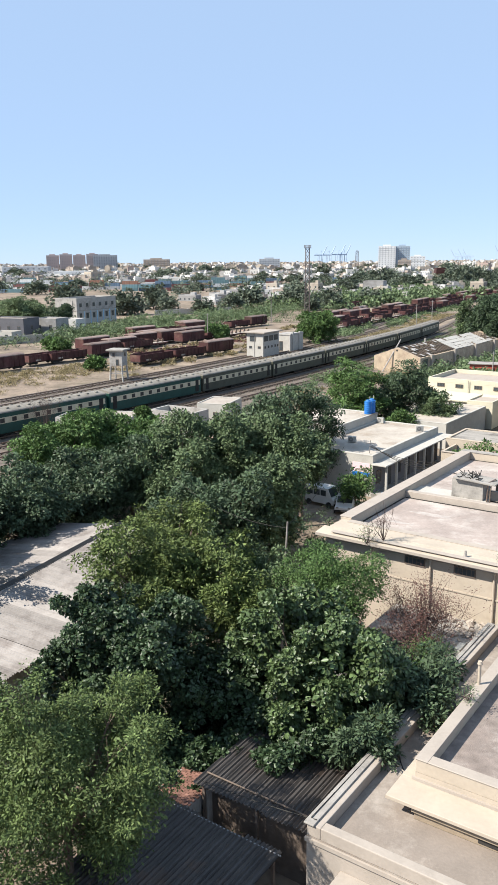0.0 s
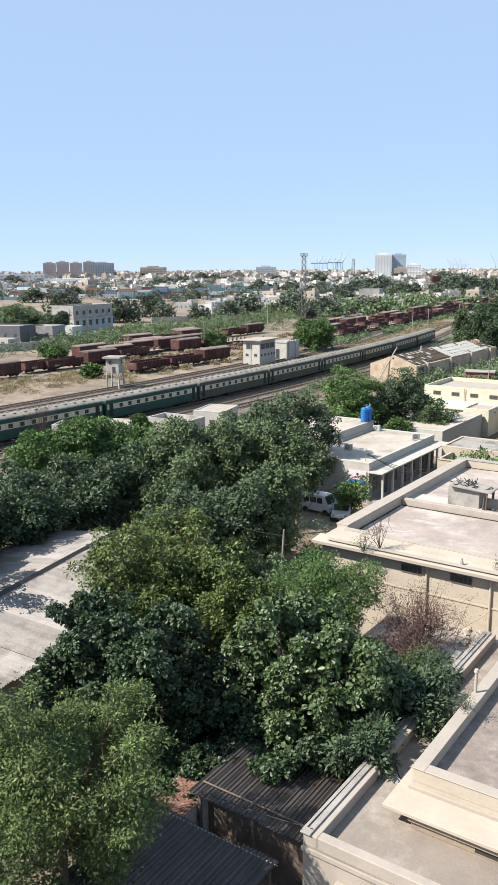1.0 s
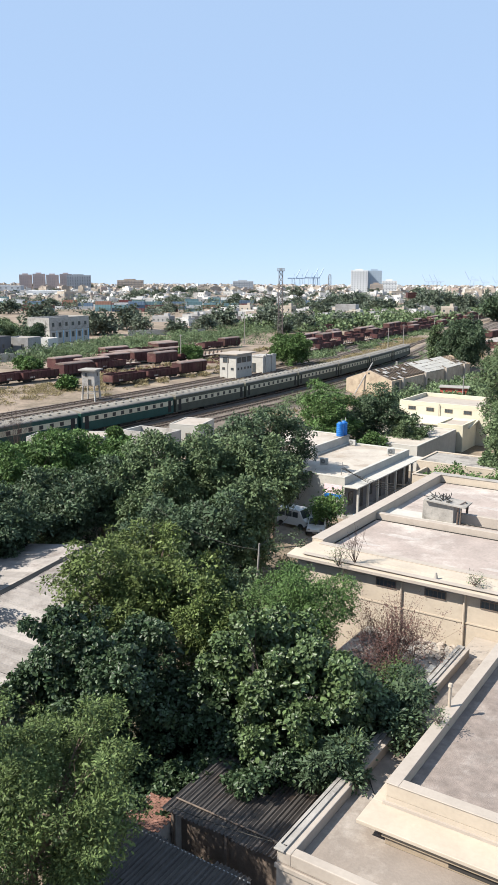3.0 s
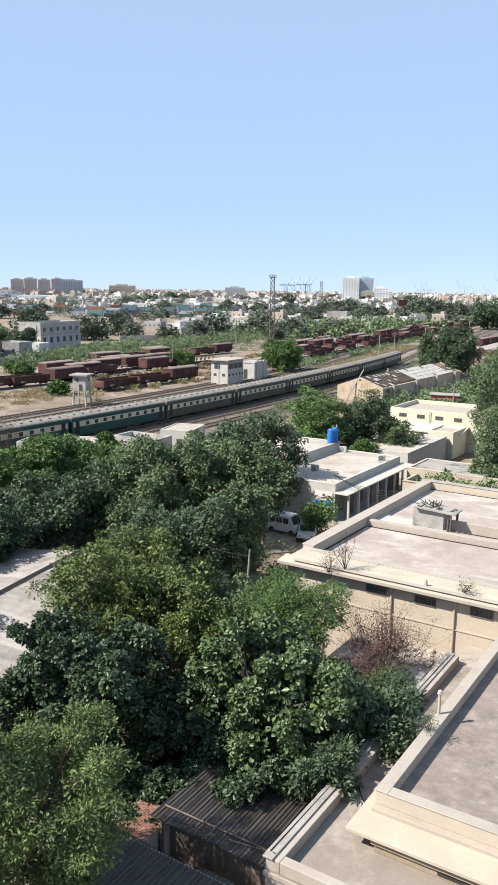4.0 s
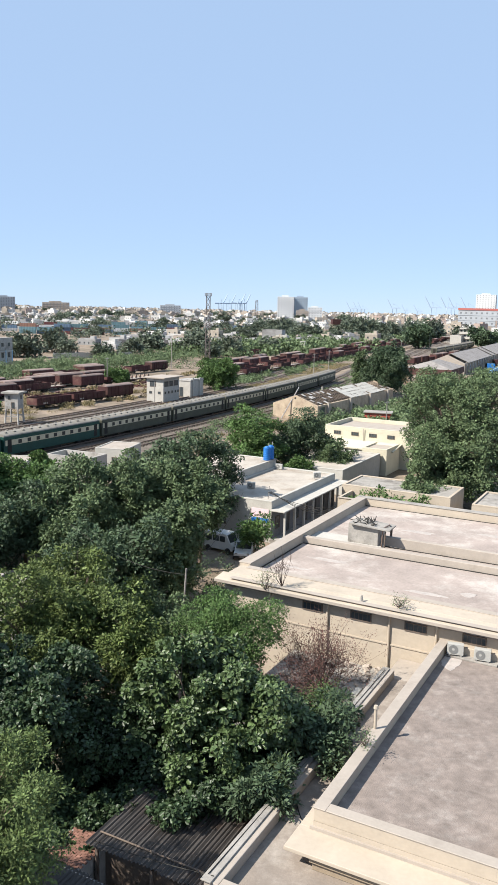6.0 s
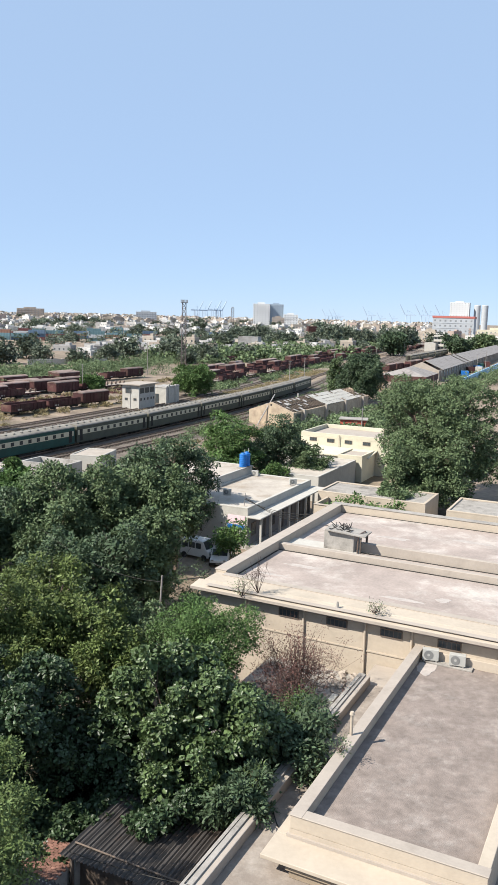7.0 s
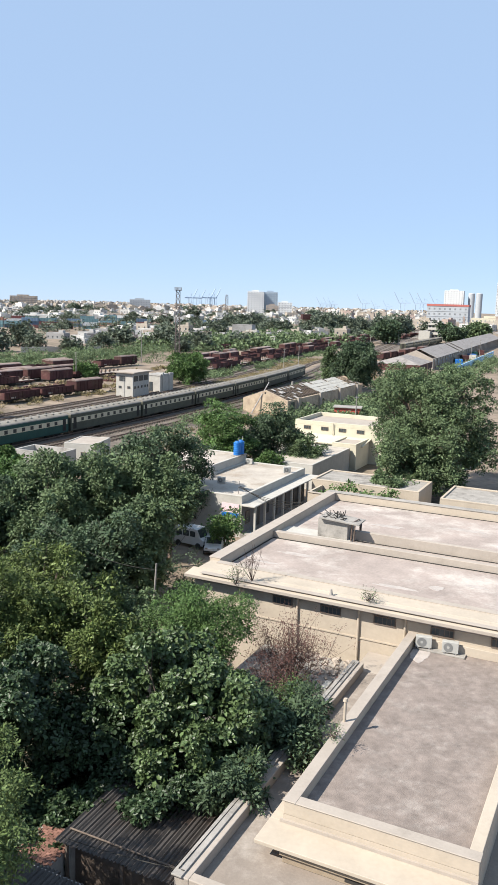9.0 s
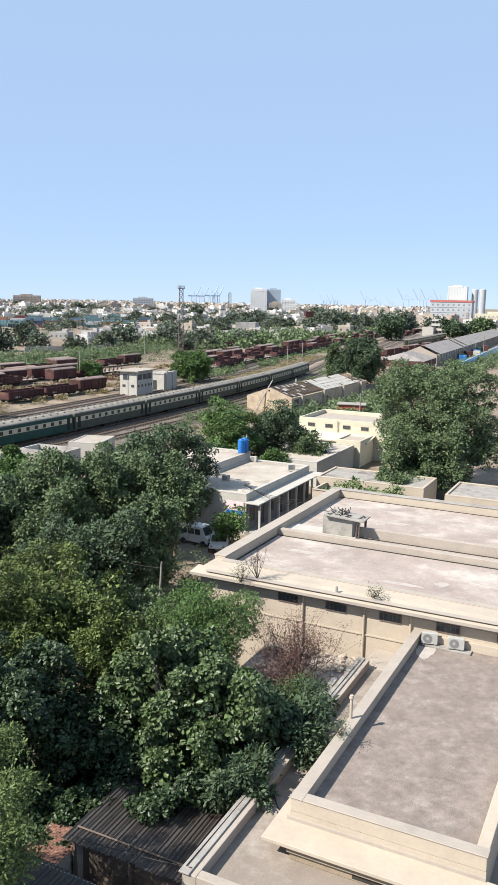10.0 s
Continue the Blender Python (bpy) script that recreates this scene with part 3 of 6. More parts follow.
tagged(part("rubble", rb, M_CREAM2), "broken pale masonry rubble on a ledge", "rubble", kind="stuff")
vp = thing("vent_pipe", "cream vent pipe with cap standing on the parapet", "pipe", NEAR @ pose(-0.02, 6.2, 5.51))
part("pipe", Geo().tube((0.15, 0, 0), (0.15, 0, 0.95), 0.065, n=12), M_CREAM, vp)
part("cap", Geo().tube((0.15, 0, 0.95), (0.15, 0, 1.08), 0.11, 0.08, n=12), M_CREAM, vp)
for u, v, z0, lab in ((-4.55, 17.1, 6.74, "small dark concrete spike on the cornice"),):
    sp = thing("roof_stub", lab, "post", NEAR @ pose(u, v, z0))
    part("stub", Geo().tube((0, 0, -0.06), (0, 0, 0.32), 0.12, 0.05, 7), M_CONC, sp)
# debris and bent bars on the concrete box
db = thing("scrap_heap", "rusty bars and broken timber on the concrete box", "scrap", NEAR @ pose(-8.8, 29.5, 7.75))
sg = Geo()
for _ in range(26):
    a = Vector((rr.uniform(-1.0, 1.0), rr.uniform(-0.7, 0.7), 0.1))
    sg.tube(a, a + Vector((rr.uniform(-0.5, 0.5), rr.uniform(-0.4, 0.4), rr.uniform(0.05, 0.35))), 0.035, 0.03, 5)
part("lid", Geo(pose(0.25, -0.1, -0.01, 0, 4, 2)).box(-1.2, 1.75, -0.9, 0.85, 0, 0.09), M_CONC, db, "cracked tilted concrete lid")
for x, y in ((1.65, -0.75), (1.7, 0.6)):
    part("prop", Geo().tube((x, y, -1.5), (x + 0.05, y, -0.1), 0.05), M_WOOD, db)
part("bars", sg, M_DARK, db)
part("upright", Geo().tube((0.2, -0.3, 0), (0.22, -0.3, 0.55), 0.08, 0.04, 6), M_DARK, db)
fr = thing("scrap_pipe", "bent rusty pipe frame beside the concrete box", "scrap", NEAR @ pose(-7.4, 29.2, 6.25))
part("frame", Geo().path([(0, -0.3, 0), (0.05, -0.3, 1.45), (0.3, 0.4, 1.6), (0.25, 0.9, 1.3), (0.25, 0.9, 0)], 0.05), M_RAIL, fr)

# water tanks
for k, (du, dv) in enumerate(((0, 0), (0.0, 0.95))):
    tk = thing("water_tank", "ribbed blue plastic water tank on a flat roof", "water tank", NEAR @ pose(-31.95 + du, 59.6 + dv, 4.95 + 0.12), group="blue roof tanks")
    gg = Geo().lathe([(r, 0.04 + i * 0.22 + dz) for i in range(7) for r, dz in ((0.40, 0), (0.43, 0.03), (0.43, 0.16), (0.40, 0.19))])
    part("shell", gg, M_BLUE, tk)
    part("lid", Geo().tube((0, 0, 1.56), (0, 0, 1.7), 0.3, 0.22, 16), M_BLUE, tk)
    part("plinth", Geo().box(-0.55, 0.55, -0.55, 0.55, -0.12, 0.04), M_CONC, tk)
    part("pipe", Geo().tube((0.1, 0.2, 1.6), (0.1, 0.2, 2.1), 0.03), M_WHITE, tk)

# sign on the veranda block
# thin panel over the veranda wall: grey paint darkened to carry the veranda's shade
part("veranda_shade_panel", Geo().box(-23.895, -23.87, 44.85, 61.15, 0.4, 3.29), mat("shade_darkened_grey_paint", (0.15, 0.15, 0.155), 0.8, 0.2, 1, 0.1), b4, "grey veranda wall panel darkened for the veranda's shade")
sg2 = thing("sign_board", "faded pink board with a blue lower band on the wall", "sign", NEAR @ pose(-25.1, 44.74, 2.0))
part("board", Geo().box(-0.95, 0.95, -0.04, 0, 0, 1.35), M_PINK, sg2)
part("band", Geo().box(-0.95, 0.95, -0.05, -0.042, 0, 0.42), M_BLUE, sg2)
part("emblem", Geo().tube((0, -0.052, 0.95), (0, -0.041, 0.95), 0.14, n=12), M_DARK, sg2)
for k in range(2):
    part("bar", Geo().box(-0.6, 0.6, -0.046, -0.041, 0.55 + k * 0.12, 0.61 + k * 0.12), M_WOOD, sg2)
bd = thing("water_drum", "pale blue plastic drum on its side", "drum", pose(12.6, 73.6, 0, 0, 0, 20))
part("drum", Geo().tube((0, 0, 0.55), (1.2, 0, 0.55), 0.55, n=18), M_LBLUE, bd)
part("rim", Geo().tube((-0.03, 0, 0.55), (0.03, 0, 0.55), 0.58, n=18), M_LBLUE, bd)
part("cradle", Geo().box(0.1, 1.1, -0.3, 0.3, 0, 0.12), M_WOOD, bd)


def vehicle(m, label, van=False):
    t = thing("van" if van else "car", label, "van" if van else "car", m)
    L, W = (1.65, 0.72) if van else (2.05, 0.8)
    H1 = 1.85 if van else 1.4
    if van:
        side = [(-L, 0.3), (L, 0.3), (L, 0.85), (L - 0.35, 1.05), (L - 0.75, H1), (-L + 0.08, H1), (-L, 1.0)]
    else:
        side = [(-L, 0.28), (L, 0.28), (L, 0.68), (L - 0.85, 0.85), (L - 1.45, H1), (-L + 0.95, H1), (-L + 0.35, 0.9), (-L, 0.85)]
    part("body", Geo(pose(0, 0, 0, 0, 0, 90)).along(side, -W, W), M_CARW, t, bevel=0.05)
    zs = (1.08, 1.62) if van else (0.92, 1.28)
    for s in (-1, 1):
        for x0, x1 in (((-1.4, -0.75), (-0.65, 0.05), (0.15, 0.75)) if van else ((-0.95, -0.2), (-0.12, 0.55))):
            part("side_window", Geo(pose(0, 0, 0, 0, 0, 90)).box(x0, x1, s * W - 0.008, s * W + 0.008, *zs), M_GLASS, t)
        for x in (-L + 0.5, L - 0.55):
            wh = part("wheel", Geo(pose(0, 0, 0, 0, 0, 90)).tube((x, s * W - 0.1, 0.29), (x, s * (W + 0.02), 0.29), 0.29, n=16), M_TYRE, t)
            part("rim", Geo(pose(0, 0, 0, 0, 0, 90)).tube((x, s * W, 0.29), (x, s * (W + 0.03), 0.29), 0.16, n=12), M_STEEL, wh)
        part("headlight", Geo(pose(0, 0, 0, 0, 0, 90)).box(L - 0.02, L + 0.015, s * (W - 0.25) - 0.12, s * (W - 0.25) + 0.12, 0.6, 0.74), M_STEEL, t)
    a, b = ((L - 0.37, 1.07), (L - 0.73, 1.78)) if van else ((L - 0.9, 0.9), (L - 1.42, 1.36))
    part("windscreen", Geo(pose(0, 0, 0, 0, 0, 90)).along([(a[0], a[1]), (a[0] + 0.02, a[1]), (b[0] + 0.02, b[1]), (b[0], b[1])], -W + 0.1, W - 0.1), M_GLASS, t)
    part("bumper", Geo(pose(0, 0, 0, 0, 0, 90)).box(L - 0.02, L + 0.06, -W, W, 0.3, 0.46), M_BLACK, t)
    part("number_plate", Geo(pose(0, 0, 0, 0, 0, 90)).box(L + 0.062, L + 0.07, -0.22, 0.22, 0.34, 0.44), M_CREAM2, t)
    return t


vehicle(pose(6.9, 73.6, 0, 0, 0, -130), "white minivan parked on bare ground", True)
vehicle(pose(8.9, 72.2, 0, 0, 0, 165), "white saloon car parked under a small tree")
vehicle(pose(7.0, 80.5, 0, 0, 0, -120), "white saloon car half hidden behind trees")

# poles and wires
def sweep(pts, r, n=4):
    """One unbroken tube along pts."""
    gg = Geo()
    d = (pts[-1] - pts[0]).to_track_quat("Z", "Y").to_matrix()
    ring = [d @ Vector((r * math.cos(2 * math.pi * i / n), r * math.sin(2 * math.pi * i / n), 0)) for i in range(n)]
    v = [tuple(p + q) for p in pts for q in ring]
    return gg.add(v, [(k * n + i, k * n + (i + 1) % n, (k + 1) * n + (i + 1) % n, (k + 1) * n + i) for k in range(len(pts) - 1) for i in range(n)])


def pole(name, label, x, y, h, r=0.07, lean=(0, 0), z=0.0, material=None, arm=True):
    t = thing(name, label, "pole", pose(x, y, z))
    part("post", Geo().tube((0, 0, 0), (lean[0], lean[1], h), r, r * 0.7), material or M_CONC, t)
    if arm:
        part("crossarm", Geo().box(lean[0] - 0.5, lean[0] + 0.5, lean[1] - 0.04, lean[1] + 0.04, h - 0.35, h - 0.27), M_STEEL, t)
    return t


pole("utility_pole", "thin grey pole with slack wires among trees", 1.95, 48.6, 6.6, 0.08, (0.35, 0), arm=False)
def wire(a, b, sag, label="slack black cable hung between poles", r=0.02):
    a, b = Vector(a), Vector(b)
    pts = [a.lerp(b, i / 10) + Vector((0, 0, -sag * 4 * (i / 10) * (1 - i / 10))) for i in range(11)]
    tagged(part("cable", sweep(pts, r), M_BLACK), label, "cable")


wire((2.2, 48.6, 6.2), (-6, 60, 6.5), 0.8)
wire((2.2, 48.6, 6.3), (9, 76, 5.0), 0.8)
for k in range(4):
    wire(near(-24.6, 45.4 + k * 0.2, 4.9), near(-14.2, 45 + k * 1.3, 5.2 - k * 0.3), 0.9 + 0.3 * k, "slack pale cable between roofs", 0.025)
pole("roof_pole", "thin metal pole on the flat roof edge", *near(-24.7, 45.6)[:2], 1.3, 0.04, (0.1, 0), 4.18, M_STEEL)
wire(near(-2.1, -3.6, 4.5), near(-2.0, 14, 4.52), 0.05, "cable laid along the parapet", 0.018)
wire(near(-1.9, -3.6, 4.5), near(-7.9, -2.45, 2.95), 0.1, "cable hanging from the parapet", 0.02)
wire(near(-1.95, 2.6, 4.55), near(-0.9, 1.2, 4.0), 0.25, "loose cable on the terrace", 0.02)


def bare_shrub(seed, m, n, r, h, label, leaves, mat_l, kind="feather"):
    t = thing("shrub", label, "shrub", m)
    rg = np.random.default_rng(seed)
    gg = Geo()
    tips = []
    for _ in range(n):
        a = rg.random() * 6.28
        e = Vector((r * math.cos(a) * rg.random(), r * math.sin(a) * rg.random(), h * (0.55 + 0.45 * rg.random())))
        k = e * 0.5 + Vector(rg.normal(0, 0.12 * r, 3))
        gg.tube((0, 0, 0), k, 0.02, 0.012, 5).tube(k, e, 0.012, 0.005, 4)
        for _ in range(4):
            f = k.lerp(e, rg.random()) + Vector(rg.normal(0, 0.22 * r, 3))
            gg.tube(k.lerp(e, 0.5), f, 0.01, 0.005, 3)
            tips.append(f)
        tips.append(e)
    part("branch_tangle", gg, M_TWIG, t)
    if leaves:
        c = np.repeat(np.array([tuple(p) for p in tips]), leaves, 0)
        j = rg.normal(0, 1, c.shape)
        part("leaves", quads("leaves", leaf_quads(c + j * 0.14, j, LEAF[kind][0] * 0.8, LEAF[kind][1], rg)), mat_l, t)



# ---- running lines and coaches ----
def rails(name, side, y0, y1, label, step=9.0, flat=False):
    t = thing(name, label, "railway track", kind="structure")
    ys = np.arange(y0, y1, step)
    for s in (-0.838, 0.838):
        gg = Geo()
        for a, b in zip(ys, ys[1:]):
            p, q = rail_frame(a, side + s), rail_frame(b, side + s)
            pts = []
            for m in (p, q):
                pts += [tuple(m @ Vector((x, 0, z))) for x, z in ((-0.07, 0.12), (0.07, 0.12), (0.07, 0.3), (-0.07, 0.3))]
            gg.add(pts, [(0, 1, 5, 4), (1, 2, 6, 5), (2, 3, 7, 6), (3, 0, 4, 7)])
        part("rail", gg, M_RAIL, t)
    gg = Geo()
    y = y0
    while y < min(y1, 420):
        gg.box(-1.35, 1.35, -0.12, 0.12, 0.02, 0.14, rail_frame(y, side))
        y += 0.75
    tagged(part("sleepers", gg, M_SLEEP, t), kind="stuff")
    return t


for side in (0.0, 4.6, 9.2):
    rails("track", side, 70, 1200, "rusty running line on dark sleepers")
rails("siding_track", -6.0, 120, 1200, "rusty line beside the coaches half buried in soil")
for side in (-19.0, -23.6):
    rails("siding_track", side, 100, 520, "rusty siding line sunk in dusty soil")

for side, y1 in ((-10.4, 200), (-14.2, 165)):
    rails("siding_track", side, 85, y1, "rusty line curving through dusty soil")
COACH = 21.6


def coach(body_mat, label):
    """A bogie coach: body, roof, window band, windows, doors, ends, bogies."""
    t = thing("railway_coach", label, "railway coach", group="coaches of the standing train")
    hw, L = 1.6, COACH / 2
    part("body", Geo().box(-hw, hw, -L, L, 0.85, 3.55), body_mat, t, bevel=0.06)
    arc = [(hw * 1.02 * math.cos(a), 3.55 + 0.45 * math.sin(a)) for a in [math.pi * i / 10 for i in range(11)]]
    top = Geo().along(arc[::-1], -L + 0.05, L - 0.05)
    for s in (-1, 1):
        x = s * (hw + 0.012)
        part("cream_band", Geo().box(x - 0.012, x + 0.012, -L + 0.3, L - 0.3, 2.2, 3.0), M_COACHC, t, "faded cream window band")
        for i in range(9):
            y = -L + 3.2 + i * (COACH - 6.4) / 8
            part("window", Geo().box(x + s * 0.015 - 0.01, x + s * 0.015 + 0.01, y - 0.36, y + 0.36, 2.3, 2.88), M_DARK, t)
        for y in (-L + 1.1, L - 1.1):
            part("door", Geo().box(x + s * 0.01 - 0.02, x + s * 0.01 + 0.02, y - 0.4, y + 0.4, 1.15, 3.1), M_BLACK if s > 0 else body_mat, t)
        for i in range(12):
            y = -L + 1.2 + i * (COACH - 2.4) / 11
            top.box(s * 0.75 - 0.16, s * 0.75 + 0.16, y - 0.2, y + 0.2, 3.88, 4.08)
    part("roof", top, M_CROOF, t, "dusty grey curved roof with small vents")
    part("gangway", Geo().box(-0.55, 0.55, L, L + 0.38, 1.2, 3.4), M_BLACK, t)
    part("gangway", Geo().box(-0.55, 0.55, -L - 0.38, -L, 1.2, 3.4), M_BLACK, t)
    part("underframe", Geo().box(-1.4, 1.4, -L + 0.2, L - 0.2, 0.85, 1.06), M_BLACK, t)
    part("battery_box", Geo().box(-1.3, 1.3, -2.2, 1.6, 0.4, 0.85), M_BLACK, t)
    for y in (-L + 3.4, L - 3.4):
        bg = Geo().box(-1.15, -0.98, y - 1.7, y + 1.7, 0.55, 0.85).box(0.98, 1.15, y - 1.7, y + 1.7, 0.55, 0.85).box(-1, 1, y - 0.2, y + 0.2, 0.5, 0.84)
        bogie = part("bogie", bg, M_BLACK, t)
        for dy in (-1.3, 1.3):
            part("wheelset", Geo().tube((-0.85, y + dy, 0.76), (-0.7, y + dy, 0.76), 0.46, n=14).tube((0.7, y + dy, 0.76), (0.85, y + dy, 0.76), 0.46, n=14).tube((-0.7, y + dy, 0.76), (0.7, y + dy, 0.76), 0.09), M_BLACK, bogie)
    return t


def line_s(y0, n, pitch, side=0.0):
    """Poses spaced by pitch along the line from y0."""
    out, y = [], y0
    for _ in range(n):
        out.append(rail_frame(y, side))
        dx = (track_x(y + 2) - track_x(y - 2)) / 4
        y += pitch / math.hypot(1, dx)
    return out


c_green = coach(M_GREEN, "dark green coach with cream window band and dusty roof")
c_olive = coach(M_GREEN2, "faded olive coach with cream window band and dusty roof")
spots = line_s(92.5, 9, 22.35)
for i, m in enumerate(spots):
    src = c_green if i in (0, 1, 2) else c_olive
    if i == 0 or i == 3:
        src.matrix_world = m
    else:
        copy_thing(src, m)

# ---- trees ----
def quads(name, v):
    n = len(v) // 4
    me = bpy.data.meshes.new(name)
    me.vertices.add(4 * n)
    me.vertices.foreach_set("co", v.astype(np.float32).ravel())
    me.loops.add(4 * n)
    me.loops.foreach_set("vertex_index", np.arange(4 * n, dtype=np.int32))
    me.polygons.add(n)
    me.polygons.foreach_set("loop_start", np.arange(0, 4 * n, 4, dtype=np.int32))
    me.polygons.foreach_set("loop_total", np.full(n, 4, dtype=np.int32))
    me.update()
    return me


def unit(a):
    return a / (np.linalg.norm(a, axis=1, keepdims=True) + 1e-9)


def round_leaves(centers, dirs, ups, size, width, rng, droop=0.2):
    """Obovate leaves of two folded quads each, whose faces look along ups."""
    n = len(centers)
    d = unit(dirs)
    d[:, 2] -= droop * rng.random(n)
    d = unit(d)
    side = unit(np.cross(d, ups))
    nrm = np.cross(side, d)
    s = (size * (0.65 + 0.7 * rng.random(n)))[:, None]
    w = s * width * 0.5
    v = np.empty((n, 6, 3))
    tip = centers + d * s - nrm * s * 0.08
    v[:, 0], v[:, 3] = centers, tip
    for k, sg in ((1, 1), (5, -1)):
        v[:, k] = centers + d * s * 0.4 + sg * side * w * 0.75 + nrm * w * 0.3
    for k, sg in ((2, 1), (4, -1)):
        v[:, k] = centers + d * s * 0.8 + sg * side * w + nrm * w * 0.3
    me = bpy.data.meshes.new("crown")
    me.vertices.add(6 * n)
    me.vertices.foreach_set("co", v.astype(np.float32).ravel())
    base = (np.arange(n) * 6)[:, None]
    idx = (base + np.array([[0, 1, 2, 3, 0, 3, 4, 5]])).astype(np.int32).ravel()
    me.loops.add(8 * n)
    me.loops.foreach_set("vertex_index", idx)
    me.polygons.add(2 * n)
    me.polygons.foreach_set("loop_start", np.arange(0, 8 * n, 4, dtype=np.int32))
    me.polygons.foreach_set("loop_total", np.full(2 * n, 4, dtype=np.int32))
    me.update()
    return me


def leaf_quads(centers, dirs, size, width, rng, droop=0.3, jit=0.35, ups=None):
    """Folded leaves, four corners each: tips along dirs, faces along ups."""
    n = len(centers)
    d = unit(dirs)
    d[:, 2] -= droop * rng.random(n)
    d = unit(d)
    if ups is None:
        ups = np.tile([0, 0, 1.0], (n, 1)) + rng.normal(0, jit, (n, 3))
    side = unit(np.cross(d, ups))
    nrm = np.cross(side, d)
    s = (size * (0.65 + 0.7 * rng.random(n)))[:, None]
    w = s * width
    v = np.empty((n, 4, 3))
    v[:, 0] = centers
    v[:, 1] = centers + d * s * 0.55 + side * w * 0.5 + nrm * w * 0.18
    v[:, 2] = centers + d * s
    v[:, 3] = centers + d * s * 0.55 - side * w * 0.5 + nrm * w * 0.18
    return v.reshape(-1, 3)


# leaf length, width to length, spread of a clump, droop
LEAF = {"broad": (0.185, 0.6, 0.12, 0.25), "fine": (0.19, 0.45, 0.26, 0.2), "feather": (0.12, 0.42, 0.22, 0.15),
        "mid": (0.26, 0.52, 0.34, 0.2), "far": (0.42, 0.62, 0.6, 0.2), "huge": (1.3, 0.7, 1.3, 0.2)}


def crown(lobes, clumps, per, kind, rng, inner=0.22, twigs=10):
    """Leaves in pads over small boughs that stand out from the lobes (x, y, z, rx, rz), open below, with a sparse fill inside."""
    size, width, spread, droop = LEAF[kind]
    lobes = np.array(lobes, float)
    n = len(lobes)
    d = rng.normal(0, 1, (n * twigs, 3))
    d[:, 2] += 0.3
    d = unit(d)
    L = np.repeat(lobes, twigs, 0)
    k = (0.16 + 0.34 * rng.random(len(L)) ** 1.5)[:, None]
    sub = np.concatenate([L[:, :3] + d * L[:, [3, 3, 4]] * (0.62 + 0.6 * rng.random(len(L)))[:, None], L[:, [3]] * k, L[:, [4]] * k * 0.75], 1)
    out = []
    for src, count, each, g, lo, hi, lift in ((sub, clumps, per, 1.0, 0.7, 1.15, 0.5), (lobes, int(clumps * inner), per, 1.4, 0.3, 0.75, 0.0)):
        area = src[:, 3] * (src[:, 3] + src[:, 4])
        S = src[rng.choice(len(src), count, p=area / area.sum())]
        o = rng.normal(0, 1, (count, 3))
        o[:, 2] += lift
        o = unit(o)
        c = S[:, :3] + o * (lo + (hi - lo) * rng.random(count))[:, None] * S[:, [3, 3, 4]]
        up = unit(o * 0.8 + np.array([-0.1, 0, 0.5]) + rng.normal(0, 0.25, o.shape))
        c, up = np.repeat(c, each, 0), np.repeat(up, each, 0)
        j = rng.normal(0, 1, (len(c), 3))
        flat = j - up * ((j * up).sum(1) * 0.65)[:, None]
        q = c + flat * spread * 0.5 * g
        face = unit(up + rng.normal(0, 0.38, up.shape))
        tip = flat + up * 0.25
        keep = q[:, 2] > 0.15
        out.append((q[keep], tip[keep], face[keep], np.full(int(keep.sum()), size * g)))
    a, b, u, z = (np.concatenate([x[i] for x in out]) for i in range(4))
    if kind == "broad":
        return round_leaves(a, b, u, z, width, rng, droop)
    return leaf_quads(a, b, z, width, rng, droop, ups=u)


def tree(seed, x, y, r, low, top, material, label, kind="mid", clumps=1500, per=14, n=14, lobe=0.42, name="tree", trunk=0.16, inner=0.2, rough=0.32, z0=0.0):
    """A tree: tapered trunk with limbs, and a crown of clumped leaves between the heights low and top."""
    rng = np.random.default_rng(seed)
    t = thing(name, label, "tree", pose(x, y, z0))
    h, rz = (top + low) / 2, (top - low) / 2
    lobes = [(0, 0, h, r * 0.5, rz * 0.55)]
    for i in range(n):
        e = math.asin(max(-1, min(1, -0.92 + 1.84 * (i + 0.5) / n)))
        a = 2.399 * i + rng.normal(0, 0.25)
        k = lobe * (0.6 + 0.75 * rng.random())
        f = (1 - lobe * 0.8) * (1 + rough * rng.normal(0, 0.6))
        lobes.append((r * f * math.cos(a) * math.cos(e), r * f * math.sin(a) * math.cos(e), h + rz * f * math.sin(e), r * k, (r * 0.6 + rz * 0.4) * k * 0.85))
    gg = Geo()
    fork = max(low + rz * 0.4, 0.8)
    tr = trunk * max(1, r / 3.5)
    lean = rng.normal(0, 0.08, 2) * fork
    mid = Vector((lean[0] * 0.6, lean[1] * 0.6, fork * 0.5))
    top_p = Vector((lean[0], lean[1], fork))
    gg.tube((0, 0, 0), mid, tr * 1.3, tr, 9).tube(mid, top_p, tr, tr * 0.85, 9)
    for lx, ly, lz, lr, _ in lobes:
        e = Vector((lx * 0.9, ly * 0.9, lz))
        k = top_p.lerp(e, 0.5) + Vector((0, 0, -0.1 * lr))
        gg.tube(top_p, k, tr * 0.5, tr * 0.3, 6).tube(k, e, tr * 0.3, tr * 0.1, 6)
        for _ in range(3):
            gg.tube(k.lerp(e, 0.6), e + Vector(rng.normal(0, lr * 0.45, 3)), tr * 0.14, tr * 0.05, 4)
    part("trunk", gg, M_TRUNK, t)
    made = crown(lobes, clumps, per, kind, rng, inner)
    part("crown", made if kind == "broad" else quads("crown", made), material, t)
    return t


